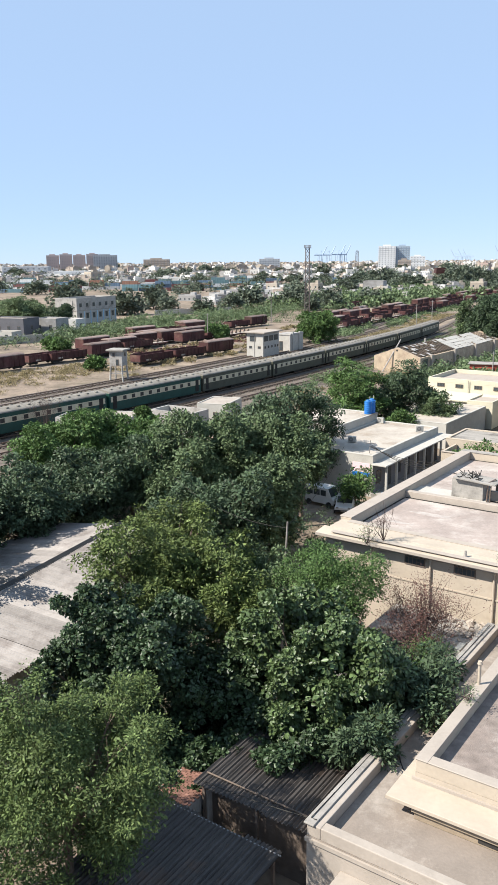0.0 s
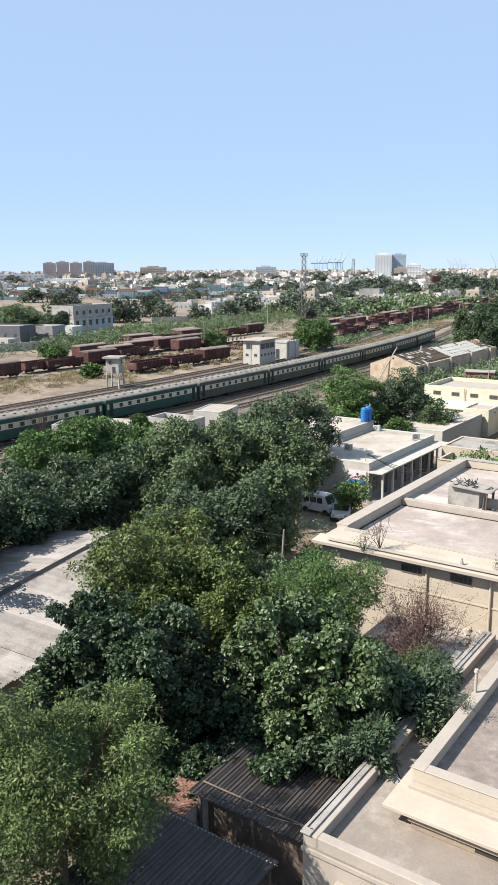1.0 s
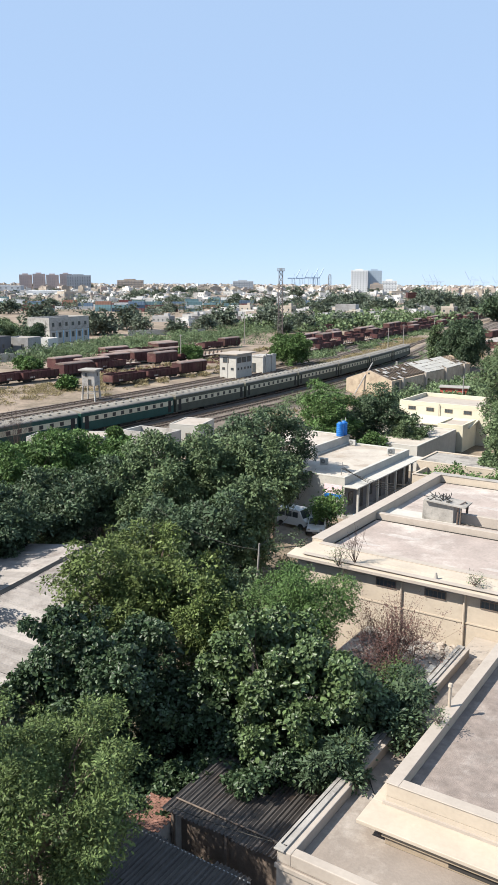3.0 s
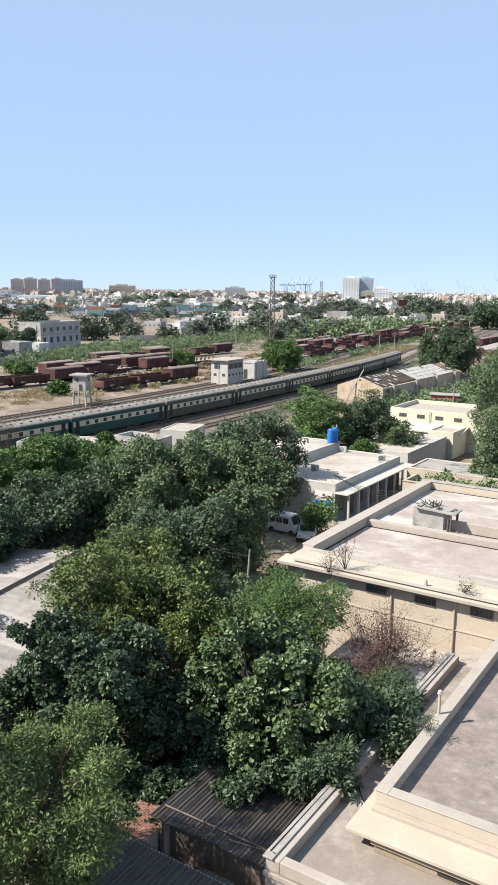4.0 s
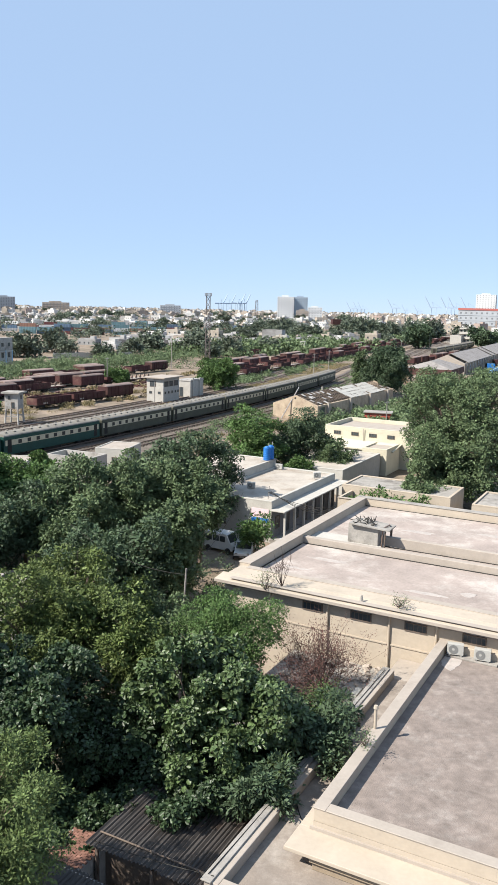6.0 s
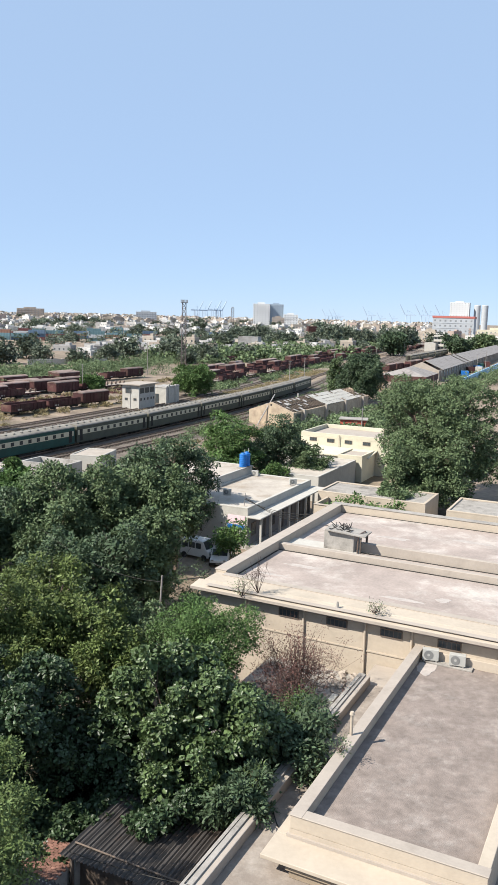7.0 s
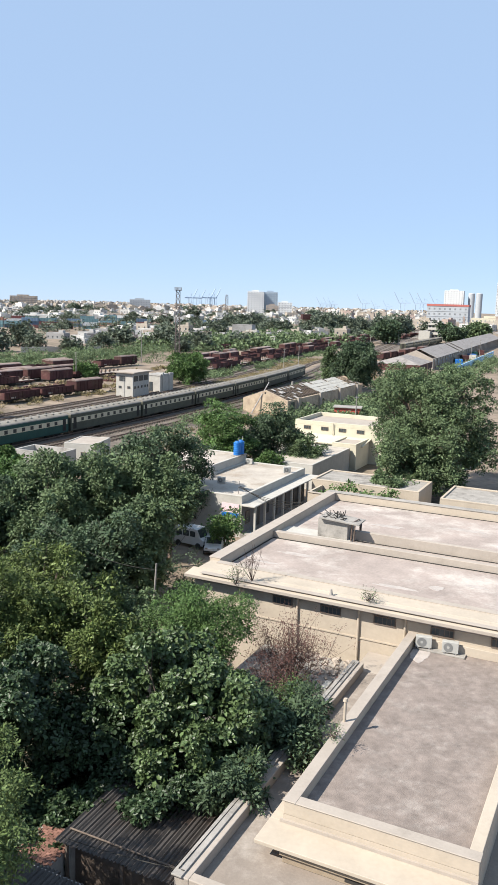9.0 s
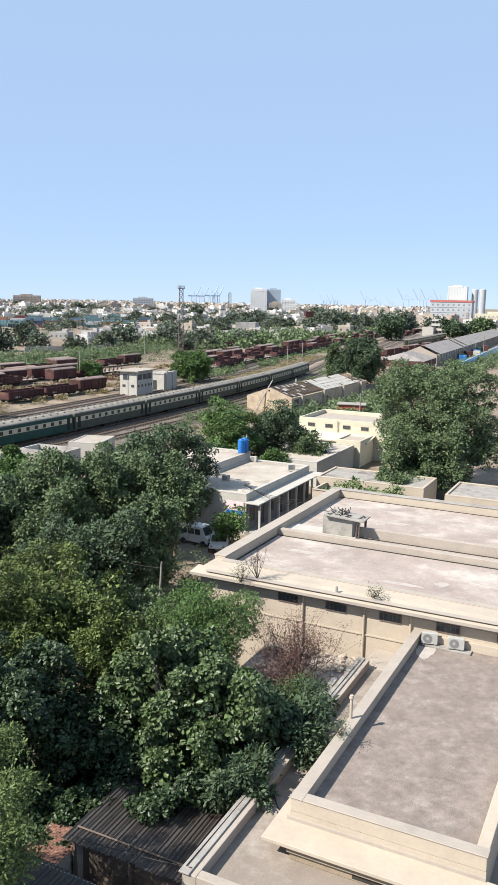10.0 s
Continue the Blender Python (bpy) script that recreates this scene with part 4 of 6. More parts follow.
# foreground
tree(1, -6.3, 23.6, 3.35, 2.2, 10.1, L_FEATH, "feathery light green thorn tree beside the tin shed", "feather", 5200, 13, n=34, lobe=0.28, rough=0.45)
tree(2, 2.7, 32.2, 2.75, 0.9, 9.2, L_ALMOND, "broad-leaved almond tree with glossy leaves by the terrace", "broad", 4000, 11, n=28, lobe=0.32, rough=0.36)
tree(3, 4.0, 39.5, 2.7, 2.6, 8.6, L_FRESH, "feathery green tree beside the long cream block", "feather", 2400, 13, n=16, rough=0.4)
tree(4, -4.3, 42.0, 4.9, 2.0, 9.9, L_YELLOW, "spreading yellow-green tree with layered crown", "fine", 3800, 13, n=30, lobe=0.27, rough=0.4)
tree(5, -6.2, 33.2, 3.6, 1.2, 8.5, L_ALMOND_SHADED, "dark broad-leaved tree under the taller crowns", "broad", 3600, 12, n=24, lobe=0.31)
tree(6, -1.4, 34.4, 2.5, 0.3, 5.6, L_ALMOND_SHADED, "shaded broad-leaved tree between larger trees", "broad", 2237, 12, n=14)
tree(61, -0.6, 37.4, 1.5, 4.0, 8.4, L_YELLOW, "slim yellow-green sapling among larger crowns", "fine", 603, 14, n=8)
tree(62, -3.2, 30.0, 2.0, 0.2, 3.0, L_ALMOND_SHADED, "low shaded undergrowth tree at the shed", "broad", 1342, 12, n=10)
tree(63, 0.4, 43.5, 2.6, 0.5, 7.0, L_GREY, "dusty green tree under the taller crowns", "fine", 1293, 14, n=12)
tree(64, -10.4, 22.0, 3.6, 0.5, 8.0, L_FEATH, "feathery green tree beside the shed", "feather", 2000, 13, n=14, rough=0.3)
# dark leaf instead of the feathery one: shade of the lower crown as colour
tree(65, -2.2, 19.0, 2.2, 0.2, 3.8, L_DARK, "low feathery shrub by the tin roofs, leaves darkened for shade", "feather", 800, 13, n=10)
# enlarged and given the dark leaf to bring deep shade over the parapet
tree(66, *near(-3.0, 5.4)[:2], 2.3, 1.2, 6.7, L_DARK, "dusty dark shrub tree leaning over the terrace", "fine", 2000, 13, n=16, rough=0.4)
tree(71, *near(-2.7, 1.6)[:2], 1.25, 2.8, 5.6, L_DARK, "small dark shrub tree leaning over the parapet", "fine", 600, 13, n=9, rough=0.4)
# 67 at the view's left edge and 68 unseen beyond it, added for roof shade
tree(67, -20.8, 53.5, 4.2, 0.5, 8.6, L_DARK, "dark dense tree shading the shed roof", "mid", 1872, 12, n=16, lobe=0.36)
tree(68, -19.0, 44.0, 3.8, 0.5, 8.0, L_DARK, "dark dense tree shading the shed roof", "mid", 1584, 12, n=16, lobe=0.36)
tree(69, 2.2, 30.6, 2.0, 0.6, 4.3, L_ALMOND_SHADED, "low shaded broad-leaved tree over the tin roof", "broad", 1500, 11, n=12, rough=0.4)
tree(70, -1.0, 30.8, 1.8, 0.3, 3.3, L_ALMOND_SHADED, "low shaded broad-leaved tree behind the tin shed", "broad", 1000, 11, n=10, rough=0.4)
# middle row
tree(7, -6.0, 68.0, 4.2, 0.6, 8.8, L_GREY, "dusty green tree in a dense row", "mid", 2662, 10, n=20, lobe=0.34)
tree(8, -0.6, 71.0, 4.2, 0.8, 10.2, L_GREY, "dusty green tree in a dense row", "mid", 2662, 10, n=20, lobe=0.34)
tree(9, 3.8, 80.0, 4.8, 1.0, 11.4, L_DARK, "tall dark-leaved tree in a dense row", "mid", 2662, 10, n=20, lobe=0.34)
tree(10, 1.7, 59.5, 2.7, 0.3, 8.8, L_GREY, "dusty green tree near the parked cars", "mid", 1774, 10, n=14, lobe=0.36)
tree(101, 4.3, 67.0, 2.2, 3.6, 9.8, L_GREY, "pale green tree in a dense row", "mid", 1064, 10, n=12)
tree(102, -1.5, 58.0, 3.2, 0.3, 7.4, L_DARK, "dark green tree under the taller row", "mid", 1508, 10, n=12)
tree(103, -5.0, 59.0, 3.0, 0.3, 6.8, L_DARK, "dark green tree under the taller row", "mid", 1330, 10, n=12)
tree(11, -17.4, 73.0, 4.6, 2.8, 8.9, L_FRESH, "green leafy tree beside the long shed", "mid", 2484, 10, n=20, lobe=0.34)
tree(12, -11.6, 76.0, 4.2, 3.0, 8.4, L_FRESH, "green leafy tree beside the long shed", "mid", 2307, 10, n=18, lobe=0.34)
tree(13, -17.6, 59.0, 4.3, 0.5, 7.6, L_DARK, "dark dense tree shading the shed roof", "mid", 2307, 10, n=16, lobe=0.36)
tree(104, -8.6, 77.0, 3.0, 0.4, 7.0, L_DARK, "dark dense tree in the row by the shed", "mid", 1330, 10, n=12)
tree(105, -13.2, 100.0, 1.5, 0.4, 5.2, L_FRESH, "slim green tree between white sheds", "mid", 620, 10, n=8)
tree(106, -10.8, 69.5, 3.3, 0.4, 7.6, L_DARK, "dark dense tree in the row by the shed", "mid", 1292, 10, n=14)
tree(107, -13.2, 66.0, 3.2, 0.2, 6.6, L_DARK, "dark dense tree shading the shed roof", "mid", 1300, 10, n=14)
tree(108, -16.6, 67.5, 3.2, 0.2, 7.0, L_DARK, "dark dense tree shading the shed roof", "mid", 1300, 10, n=14)
tree(14, 13.6, 104.0, 4.4, 0.6, 9.4, L_FRESH, "bright green feathery tree behind the veranda block", "mid", 1952, 10, n=16)
tree(15, 20.2, 106.0, 4.2, 0.6, 9.6, L_DARK, "dark mango tree behind the veranda block", "mid", 1774, 10, n=16)
tree(151, 24.2, 103.0, 2.3, 0.8, 6.4, L_GREY, "small tree at the corner of the low wing", "mid", 798, 10, n=10)
tree(152, 18.8, 99.0, 2.0, 0.4, 4.8, L_FRESH, "low leafy plant beside the veranda block", "mid", 493, 10, n=8)
tree(153, 9.6, 72.0, 1.8, 0.7, 3.3, L_FRESH, "small leafy tree standing over the parked cars", "mid", 260, 11, n=14, trunk=0.09, inner=0.1)
tree(16, 37.8, 93.0, 8.0, 0.6, 16.2, L_GREY, "huge dusty green fig tree with spreading crown", "mid", 6655, 10, n=34, lobe=0.27, trunk=0.3)
tree(163, 35.0, 89.0, 4.6, 0.5, 8.6, L_GREY, "lower dusty green fig tree in the same clump", "mid", 2600, 10, n=18, lobe=0.34)
tree(161, 32.0, 86.0, 2.6, 0.2, 3.6, L_GREY, "low dusty shrubs under the fig tree", "mid", 1064, 10, n=10)
tree(162, 30.0, 84.5, 2.4, 0.2, 4.6, L_GREY, "leafy shrubs at the foot of the fig tree", "mid", 1020, 10, n=10)
# along the railway
tree(17, 62.5, 206.0, 6.6, 0.6, 15.6, L_DARK, "dark rounded tree beside the ruined store", "far", 2210, 12, n=18, lobe=0.34)
tree(171, 60.0, 216.0, 4.6, 1.0, 11.5, L_GREY, "dusty spreading tree beside the ruined store", "far", 1430, 12, n=14)
tree(18, 19.5, 226.0, 5.4, 0.4, 9.6, L_FRESH, "green tree behind the signal cabin", "far", 1430, 12, n=14)
tree(19, 166.0, 488.0, 8.5, 0.5, 16.0, L_DARK, "dark tree beside the tracks", "huge", 500, 12, n=12)
tree(20, -64.0, 277.0, 4.6, 0.3, 8.0, L_DARK, "dark dense tree in front of the school", "far", 1170, 12, n=12)
tree(21, -80.0, 292.0, 9.0, 0.3, 9.5, L_SCRUB, "broad pale green tree beside the school", "far", 2340, 12, n=18)
tree(22, -92.0, 300.0, 7.0, 0.3, 8.5, L_SCRUB, "broad pale green tree beside the school", "far", 1560, 12, n=14)
tree(23, 222.0, 520.0, 9.0, 0.5, 12.0, L_DARK, "dark tree by the station platform", "huge", 500, 12, n=12)
tree(24, 258.0, 560.0, 9.0, 0.5, 13.0, L_GREY, "dusty tree by the station platform", "huge", 500, 12, n=12)
tree(25, -9.5, 236.0, 3.6, 0.2, 4.6, L_FRESH, "green bush among old wagons", "far", 910, 12, n=10)
tree(26, -33.0, 172.0, 2.2, 0.2, 2.2, L_FRESH, "low green bush among old wagons", "far", 520, 12, n=8)
tree(27, -48.5, 204.0, 3.4, 0.2, 3.8, L_FRESH, "low green bush among old wagons", "far", 650, 12, n=8)
rng = np.random.default_rng(77)
far_tree = None
for i in range(40):
    if i < 12:
        x, y = -85 + 13 * i + rng.normal(0, 6), 375 + rng.normal(0, 14) + 6.0 * max(0, i - 6)
    else:
        x, y = 60 + (i - 12) * 7.5 + rng.normal(0, 8), 640 + rng.normal(0, 25) + 3 * (i - 12)
    if far_tree is None:
        far_tree = tree(30, x, y, 8.0, 0.3, 13.0, L_FAR, "rounded tree in a far belt, leaves paled for haze", "huge", 150, 11, n=14, lobe=0.36)
    else:
        s = 0.55 + 0.35 * rng.random() if i < 16 else 0.8 + 0.45 * rng.random()
        o = copy_thing(far_tree, pose(x, y, 0, 0, 0, rng.random() * 360))
        o.scale = (s, s, s * (0.8 + 0.3 * rng.random()))


def scrub(name, label, spots, material, kind, seed, clumps_per=26, per=10):
    """Ground scrub over many low mounds, joined."""
    rg = np.random.default_rng(seed)
    lobes = []
    for x, y, r, h in spots:
        lobes.append((x, y, h * 0.4, r, h * 0.6))
    ob = part(name, quads(name, crown(lobes, clumps_per * len(lobes), per, kind, rg, 0.15)), material)
    return tagged(ob, label, "bushes", kind="stuff")


def band(seed, line, width, count, r, h):
    """Random mounds along a line of plan points."""
    rg = np.random.default_rng(seed)
    out = []
    for _ in range(count):
        k = rg.random() * (len(line) - 1)
        i = int(k)
        f = k - i
        x = line[i][0] * (1 - f) + line[i + 1][0] * f + rg.normal(0, width)
        y = line[i][1] * (1 - f) + line[i + 1][1] * f + rg.normal(0, width * 0.8)
        out.append((x, y, r * (0.6 + 0.8 * rg.random()), h * (0.5 + 0.9 * rg.random())))
    return out


scrub("thorn_scrub", "pale green thorn scrub along the yard", band(5, [(-58, 232), (-40, 262), (-22, 300), (0, 345), (40, 420)], 12, 400, 3.6, 2.6), L_SCRUB, "far", 6, 24, 10)
scrub("thorn_scrub", "pale green thorn scrub along the yard", band(7, [(40, 400), (75, 480), (120, 560), (170, 640), (230, 740)], 24, 380, 5.0, 3.0), L_SCRUB, "huge", 8, 18)
scrub("yard_weeds", "low green weeds beside the sidings", band(9, [(18, 236), (34, 262), (60, 310), (95, 380)], 3.5, 90, 2.0, 0.7), L_SCRUB, "far", 10, 20)
scrub("line_weeds", "low dry grass beside the running lines", band(11, [(8, 140), (24, 172), (46, 216), (70, 268)], 2.0, 70, 1.6, 0.5), L_SCRUB, "mid", 12, 16)
scrub("thorn_scrub", "bright green scrub round the ruined store", band(13, [(34, 146), (46, 160), (60, 178), (76, 196)], 5.5, 110, 2.6, 1.5), L_SCRUB, "far", 14, 32)
scrub("thorn_scrub", "green scrub beside the long shed", band(15, [(70, 200), (95, 232), (130, 285), (170, 340)], 5, 90, 3.5, 2.4), L_SCRUB, "far", 16, 30)
scrub("undergrowth", "shaded undergrowth below the trees", band(17, [(-9, 28), (-2, 36), (-6, 45), (0, 54), (3, 64)], 2.2, 90, 1.6, 2.0), L_DARK, "fine", 18, 32, 11)

scrub("far_greenery", "trees and scrub scattered through the far town, leaves paled for haze", [(rng.uniform(-0.34, 0.3) * y, y, 4 + 6 * rng.random(), 4 + 5 * rng.random()) for y in 560 + 1500 * rng.random(330) ** 1.3], L_FAR, "huge", 41, 16, 10)
scrub("planter_weeds", "green weeds growing behind a low wall", [(*near(-20 + 0.55 * k, 56.2 + (k * 37 % 11) * 0.2)[:2], 0.7, 3.3) for k in range(14)], L_FRESH, "mid", 42, 30)
M_DRYG = leaf("dry_grass", (0.24, 0.20, 0.11), 0.8, through=0.3)


def rail_band(seed, y0, y1, s0, s1, count, r, h):
    rg = np.random.default_rng(seed)
    out = []
    for _ in range(count):
        p = rail_frame(y0 + (y1 - y0) * rg.random(), s0 + (s1 - s0) * rg.random()).translation
        out.append((p.x, p.y, r * (0.5 + rg.random()), h * (0.5 + rg.random())))
    return out


scrub("dry_grass", "dry yellowish grass between the tracks", rail_band(31, 105, 330, -16, -8, 260, 1.8, 0.28), M_DRYG, "mid", 32, 30)
scrub("dry_grass", "dry yellowish grass beside the ballast", rail_band(33, 120, 330, 14.5, 22, 160, 1.6, 0.3), M_DRYG, "mid", 34, 30)
scrub("dry_grass", "dry grass and weeds among old wagons", rail_band(35, 160, 330, -52, -28, 140, 1.5, 0.4), M_DRYG, "far", 36, 20)
scrub("dry_grass", "dry grass scattered over the dusty yard", band(43, [(-66, 146), (-46, 160), (-24, 184)], 6, 170, 1.5, 0.28), M_DRYG, "mid", 44, 22)
scrub("line_weeds", "low green weeds beside the running lines", rail_band(37, 140, 300, 11, 15, 60, 1.2, 0.5), L_SCRUB, "mid", 38, 30)

bare_shrub(1, NEAR @ pose(-4.9, 12.2, 3.0), 80, 2.6, 3.7, "dry shrub with reddish-brown withered leaves", 16, M_DRY)
bare_shrub(2, NEAR @ pose(-4.6, 8.6, 3.0), 46, 2.0, 2.9, "dry shrub with reddish-brown withered leaves", 16, M_DRY)
bare_shrub(3, NEAR @ pose(-3.0, 8.2, 3.0), 46, 1.3, 2.7, "bright feathery green shrub beside the terrace", 26, L_FRESH)
bare_shrub(4, NEAR @ pose(-2.3, 2.0, 4.35), 14, 0.6, 1.0, "small green weed growing over the parapet", 14, L_FEATH)
bare_shrub(5, NEAR @ pose(-0.9, 4.3, 3.95), 10, 0.35, 1.3, "thin weed growing from the terrace edge", 6, L_GREY)
bare_shrub(6, NEAR @ pose(0.2, 4.7, 5.5), 8, 0.4, 0.55, "small weed growing on the parapet", 5, L_GREY)
bare_shrub(7, NEAR @ pose(-9.4, 16.9, 6.7), 16, 1.0, 2.3, "bare leafless twigs growing by the cornice", 0, None)
bare_shrub(8, NEAR @ pose(-2.4, 17.2, 6.74), 10, 0.7, 0.6, "small dry weed on the cornice", 4, L_GREY)
bare_shrub(9, NEAR @ pose(-10.2, 16.4, 6.5), 10, 0.9, 1.2, "small weed by the corner of the cornice", 6, L_GREY)
bare_shrub(10, pose(-27.5, 106, 0), 40, 3.2, 6.5, "tall bare grey leafless shrub near the line", 0, None)

# ---- wagons ----
def bogies(t, L, z=0.0):
    for y in (-L + 1.6, L - 1.6):
        bg = part("bogie", Geo().box(-1.1, -0.95, y - 1.2, y + 1.2, 0.45, 0.75).box(0.95, 1.1, y - 1.2, y + 1.2, 0.45, 0.75).box(-0.9, 0.9, y - 0.2, y + 0.2, 0.45, 0.8), M_BLACK, t)
        for dy in (-0.85, 0.85):
            part("wheelset", Geo().tube((-0.85, y + dy, 0.72), (-0.7, y + dy, 0.72), 0.44, n=12).tube((0.7, y + dy, 0.72), (0.85, y + dy, 0.72), 0.44, n=12).tube((-0.7, y + dy, 0.72), (0.7, y + dy, 0.72), 0.08), M_BLACK, bg)
    part("underframe", Geo().box(-1.3, 1.3, -L, L, 0.8, 1.02), M_BLACK, t)


def ribbed(x0, x1, L, n, depth=0.09, rib=0.07):
    """Plan outline of a plate from x0 to x1 with n ribs standing out beyond x1."""
    far = []
    for i in range(n):
        y = -L + 0.15 + i * (2 * L - 0.3) / (n - 1)
        far += [(x1, y - rib), (x1 + depth, y - rib), (x1 + depth, y + rib), (x1, y + rib)]
    return [(x0, -L), (x1, -L)] + far + [(x1, L), (x0, L)]


def open_wagon(label):
    t = thing("open_wagon", label, "goods wagon", group="old goods wagons")
    L, W, z0, z1 = 5.4, 1.5, 1.02, 2.5
    part("floor", Geo().box(-W, W, -L, L, z0, z0 + 0.1), M_RED, t)
    for s in (-1, 1):
        sd = Geo(pose(0, 0, 0, 0, 0, 0 if s > 0 else 180)).prism(ribbed(W - 0.04, W + 0.04, L, 9), z0 + 0.1, z1)
        part("ribbed_side", sd, M_RED, t)
        part("top_rail", Geo().box(s * W - 0.08, s * W + 0.08, -L, L, z1 + 0.002, z1 + 0.08), M_RED, t)
        part("end", Geo().box(-W + 0.05, W - 0.05, s * L - 0.04, s * L + 0.04, z0 + 0.1, z1 - 0.01), M_RED, t)
    part("data_panel", Geo().box(W + 0.05, W + 0.062, -L + 1.9, -L + 3.2, 1.15, 1.5), M_CREAM2, t, "faded white lettering panel")
    bogies(t, L)
    return t


def van_wagon(label):
    t = thing("covered_wagon", label, "goods wagon", group="old goods wagons")
    L, W, z0, z1 = 4.9, 1.5, 1.02, 3.3
    half = ribbed(0, W, L, 8)[1:-1]
    part("body", Geo().prism(half + [(-x, -y) for x, y in half], z0, z1), M_RED, t)
    arc = [(W * 1.03 * math.cos(a), z1 + 0.42 * math.sin(a)) for a in [math.pi * i / 8 for i in range(9)]]
    part("roof", Geo().along(arc[::-1], -L - 0.08, L + 0.08), M_REDT, t, "faded dusty wagon roof")
    for s in (-1, 1):
        part("sliding_door", Geo().box(s * (W + 0.05) - 0.03, s * (W + 0.05) + 0.03, -0.9, 0.9, z0 + 0.1, z1 - 0.15), M_RED, t)
    bogies(t, L)
    return t


def flat_wagon(label):
    t = thing("flat_wagon", label, "goods wagon", group="old goods wagons")
    L, W = 5.6, 1.4
    part("deck", Geo().box(-W, W, -L, L, 1.02, 1.2), M_CREAM2, t)
    part("side_sill", Geo().box(W, W + 0.08, -L, L, 0.8, 1.18), M_RED, t)
    part("side_sill", Geo().box(-W - 0.08, -W, -L, L, 0.8, 1.18), M_RED, t)
    rg = random.Random(2)
    for i in range(5):
        y = -4.2 + 2.1 * i
        part("loose_wheelset", Geo().tube((-0.85, y, 1.66), (-0.7, y, 1.66), 0.45, n=12).tube((0.7, y, 1.66), (0.85, y, 1.66), 0.45, n=12).tube((-0.7, y, 1.66), (0.7, y, 1.66), 0.08), M_RAIL, t)
    bogies(t, L)
    return t


w_open = open_wagon("rusty maroon open goods wagon with ribbed sides")
w_van = van_wagon("rusty maroon covered goods wagon with dusty roof")
w_flat = flat_wagon("rusty flat wagon carrying loose wheelsets")


def yard_frame(x, y, turn, z=0.0):
    return pose(x, y, z, 0, 0, turn)


rw = random.Random(12)
first = {}


def put(src, m):
    if src not in first:
        first[src] = 1
        src.matrix_world = m
    else:
        copy_thing(src, m)


def row(p, q, kinds, gap=11.6, skip=()):
    """A string of wagons from plan point p to q."""
    d = Vector((q[0] - p[0], q[1] - p[1]))
    turn = math.degrees(math.atan2(-d.x, d.y))
    n = int(d.length / gap)
    for i in range(n):
        if i in skip:
            continue
        c = Vector(p) + d.normalized() * (gap * (i + 0.5) + rw.uniform(-0.3, 0.3))
        put({"o": w_open, "v": w_van, "f": w_flat}[kinds[i % len(kinds)]], yard_frame(c.x, c.y, turn + rw.uniform(-0.6, 0.6)))


row((-25.5, 177), (-4.5, 205), "oov")
row((-46, 182), (-29, 206), "ov")
row((-37, 203), (-17, 230), "vfo")
row((-33, 216), (-13, 243), "vvo")
row((-27, 226), (-7, 253), "vvvo")
row((-62, 156), (-46, 180), "vv")
row((-40, 196), (-22, 222), "ooo")
row((-50, 178), (-37, 197), "ov")
row((-20, 222), (2, 254), "vofo")
row((-44, 206), (-24, 236), "vfv")
row((-36, 238), (-8, 276), "vovf")
row((-30, 252), (-2, 292), "fvff")
row((-14, 262), (12, 300), "fovv")
row((14, 238), (60, 322), "fofoofo", skip=(1,))
row((60, 322), (200, 590), "ooooovoooov")
row((16, 255), (56, 330), "oovofo")
row((56, 330), (190, 592), "ovooooovoo", skip=(5,))
row((20, 275), (52, 336), "voov")
row((52, 336), (150, 530), "ovvo", skip=(3, 4, 9))
row((28, 300), (50, 345), "vvo")
row((44, 380), (58, 410), "oo")
row((110, 333), (160, 405), "vvo")
row((200, 560), (330, 820), "ovovo", skip=(3, 8, 9))
row((185, 570), (300, 800), "voovo", skip=(2, 7))
row((230, 600), (340, 820), "vov", skip=(6,))

# second train by the station
for i in range(5):
    a = 430 + i * 20.2
    copy_thing(c_olive, pose(150.5 + (a - 420) * 0.62, a - 2, 0, 0, 0, -31.8))

# ---- signal cabin and huts ----
CAB = pose(3.2, 192.0, 0, 0, 0, -31.5)
cb = thing("signal_cabin", "white two-storey signal cabin with flat overhanging roof", "signal box", CAB)
w, L = 4.6, 7.6
part("wall", Geo().box(-w, 0, 0, 0.25, 0, 5.7), M_WHITE, cb)
part("wall", Geo().box(-w, 0, L - 0.25, L, 0, 5.7), M_WHITE, cb)
part("wall", Geo().box(-w, -w + 0.25, 0.25, L - 0.25, 0, 5.7), M_WHITE, cb)
part("wall", Geo().box(-0.25, 0, 0.25, L - 0.25, 0, 5.7), M_WHITE, cb)
part("roof", Geo().box(-w - 0.7, 0.7, -0.7, L + 0.7, 5.7, 5.95), M_CREAM2, cb, "overhanging flat concrete roof")
for u, ww in ((-2.9, 1.6),):
    opening(cb, u, -0.03, 3.7, ww, 1.3, bars=3)
for y in (1.4, 3.7, 6.0):
    opening(cb, 0.03, y, 3.7, 1.9, 1.3, "right", bars=2)
for u in (-3.5, -1.1):
    opening(cb, u, -0.03, 2.0, 0.8, 0.6, bars=0)
for y in (0.9, 2.5, 4.1, 5.7, 7.0):
    opening(cb, 0.03, y, 2.0, 0.6, 0.6, "right", bars=0)
part("downpipe", Geo().tube((-2.4, -0.05, 0), (-2.4, -0.05, 5.6), 0.05), M_GREYPL, cb)
rc = thing("ruined_hut", "crumbling whitewashed hut with broken roof edge", "hut", pose(10.2, 204.0, 0, 0, 0, -31.5))
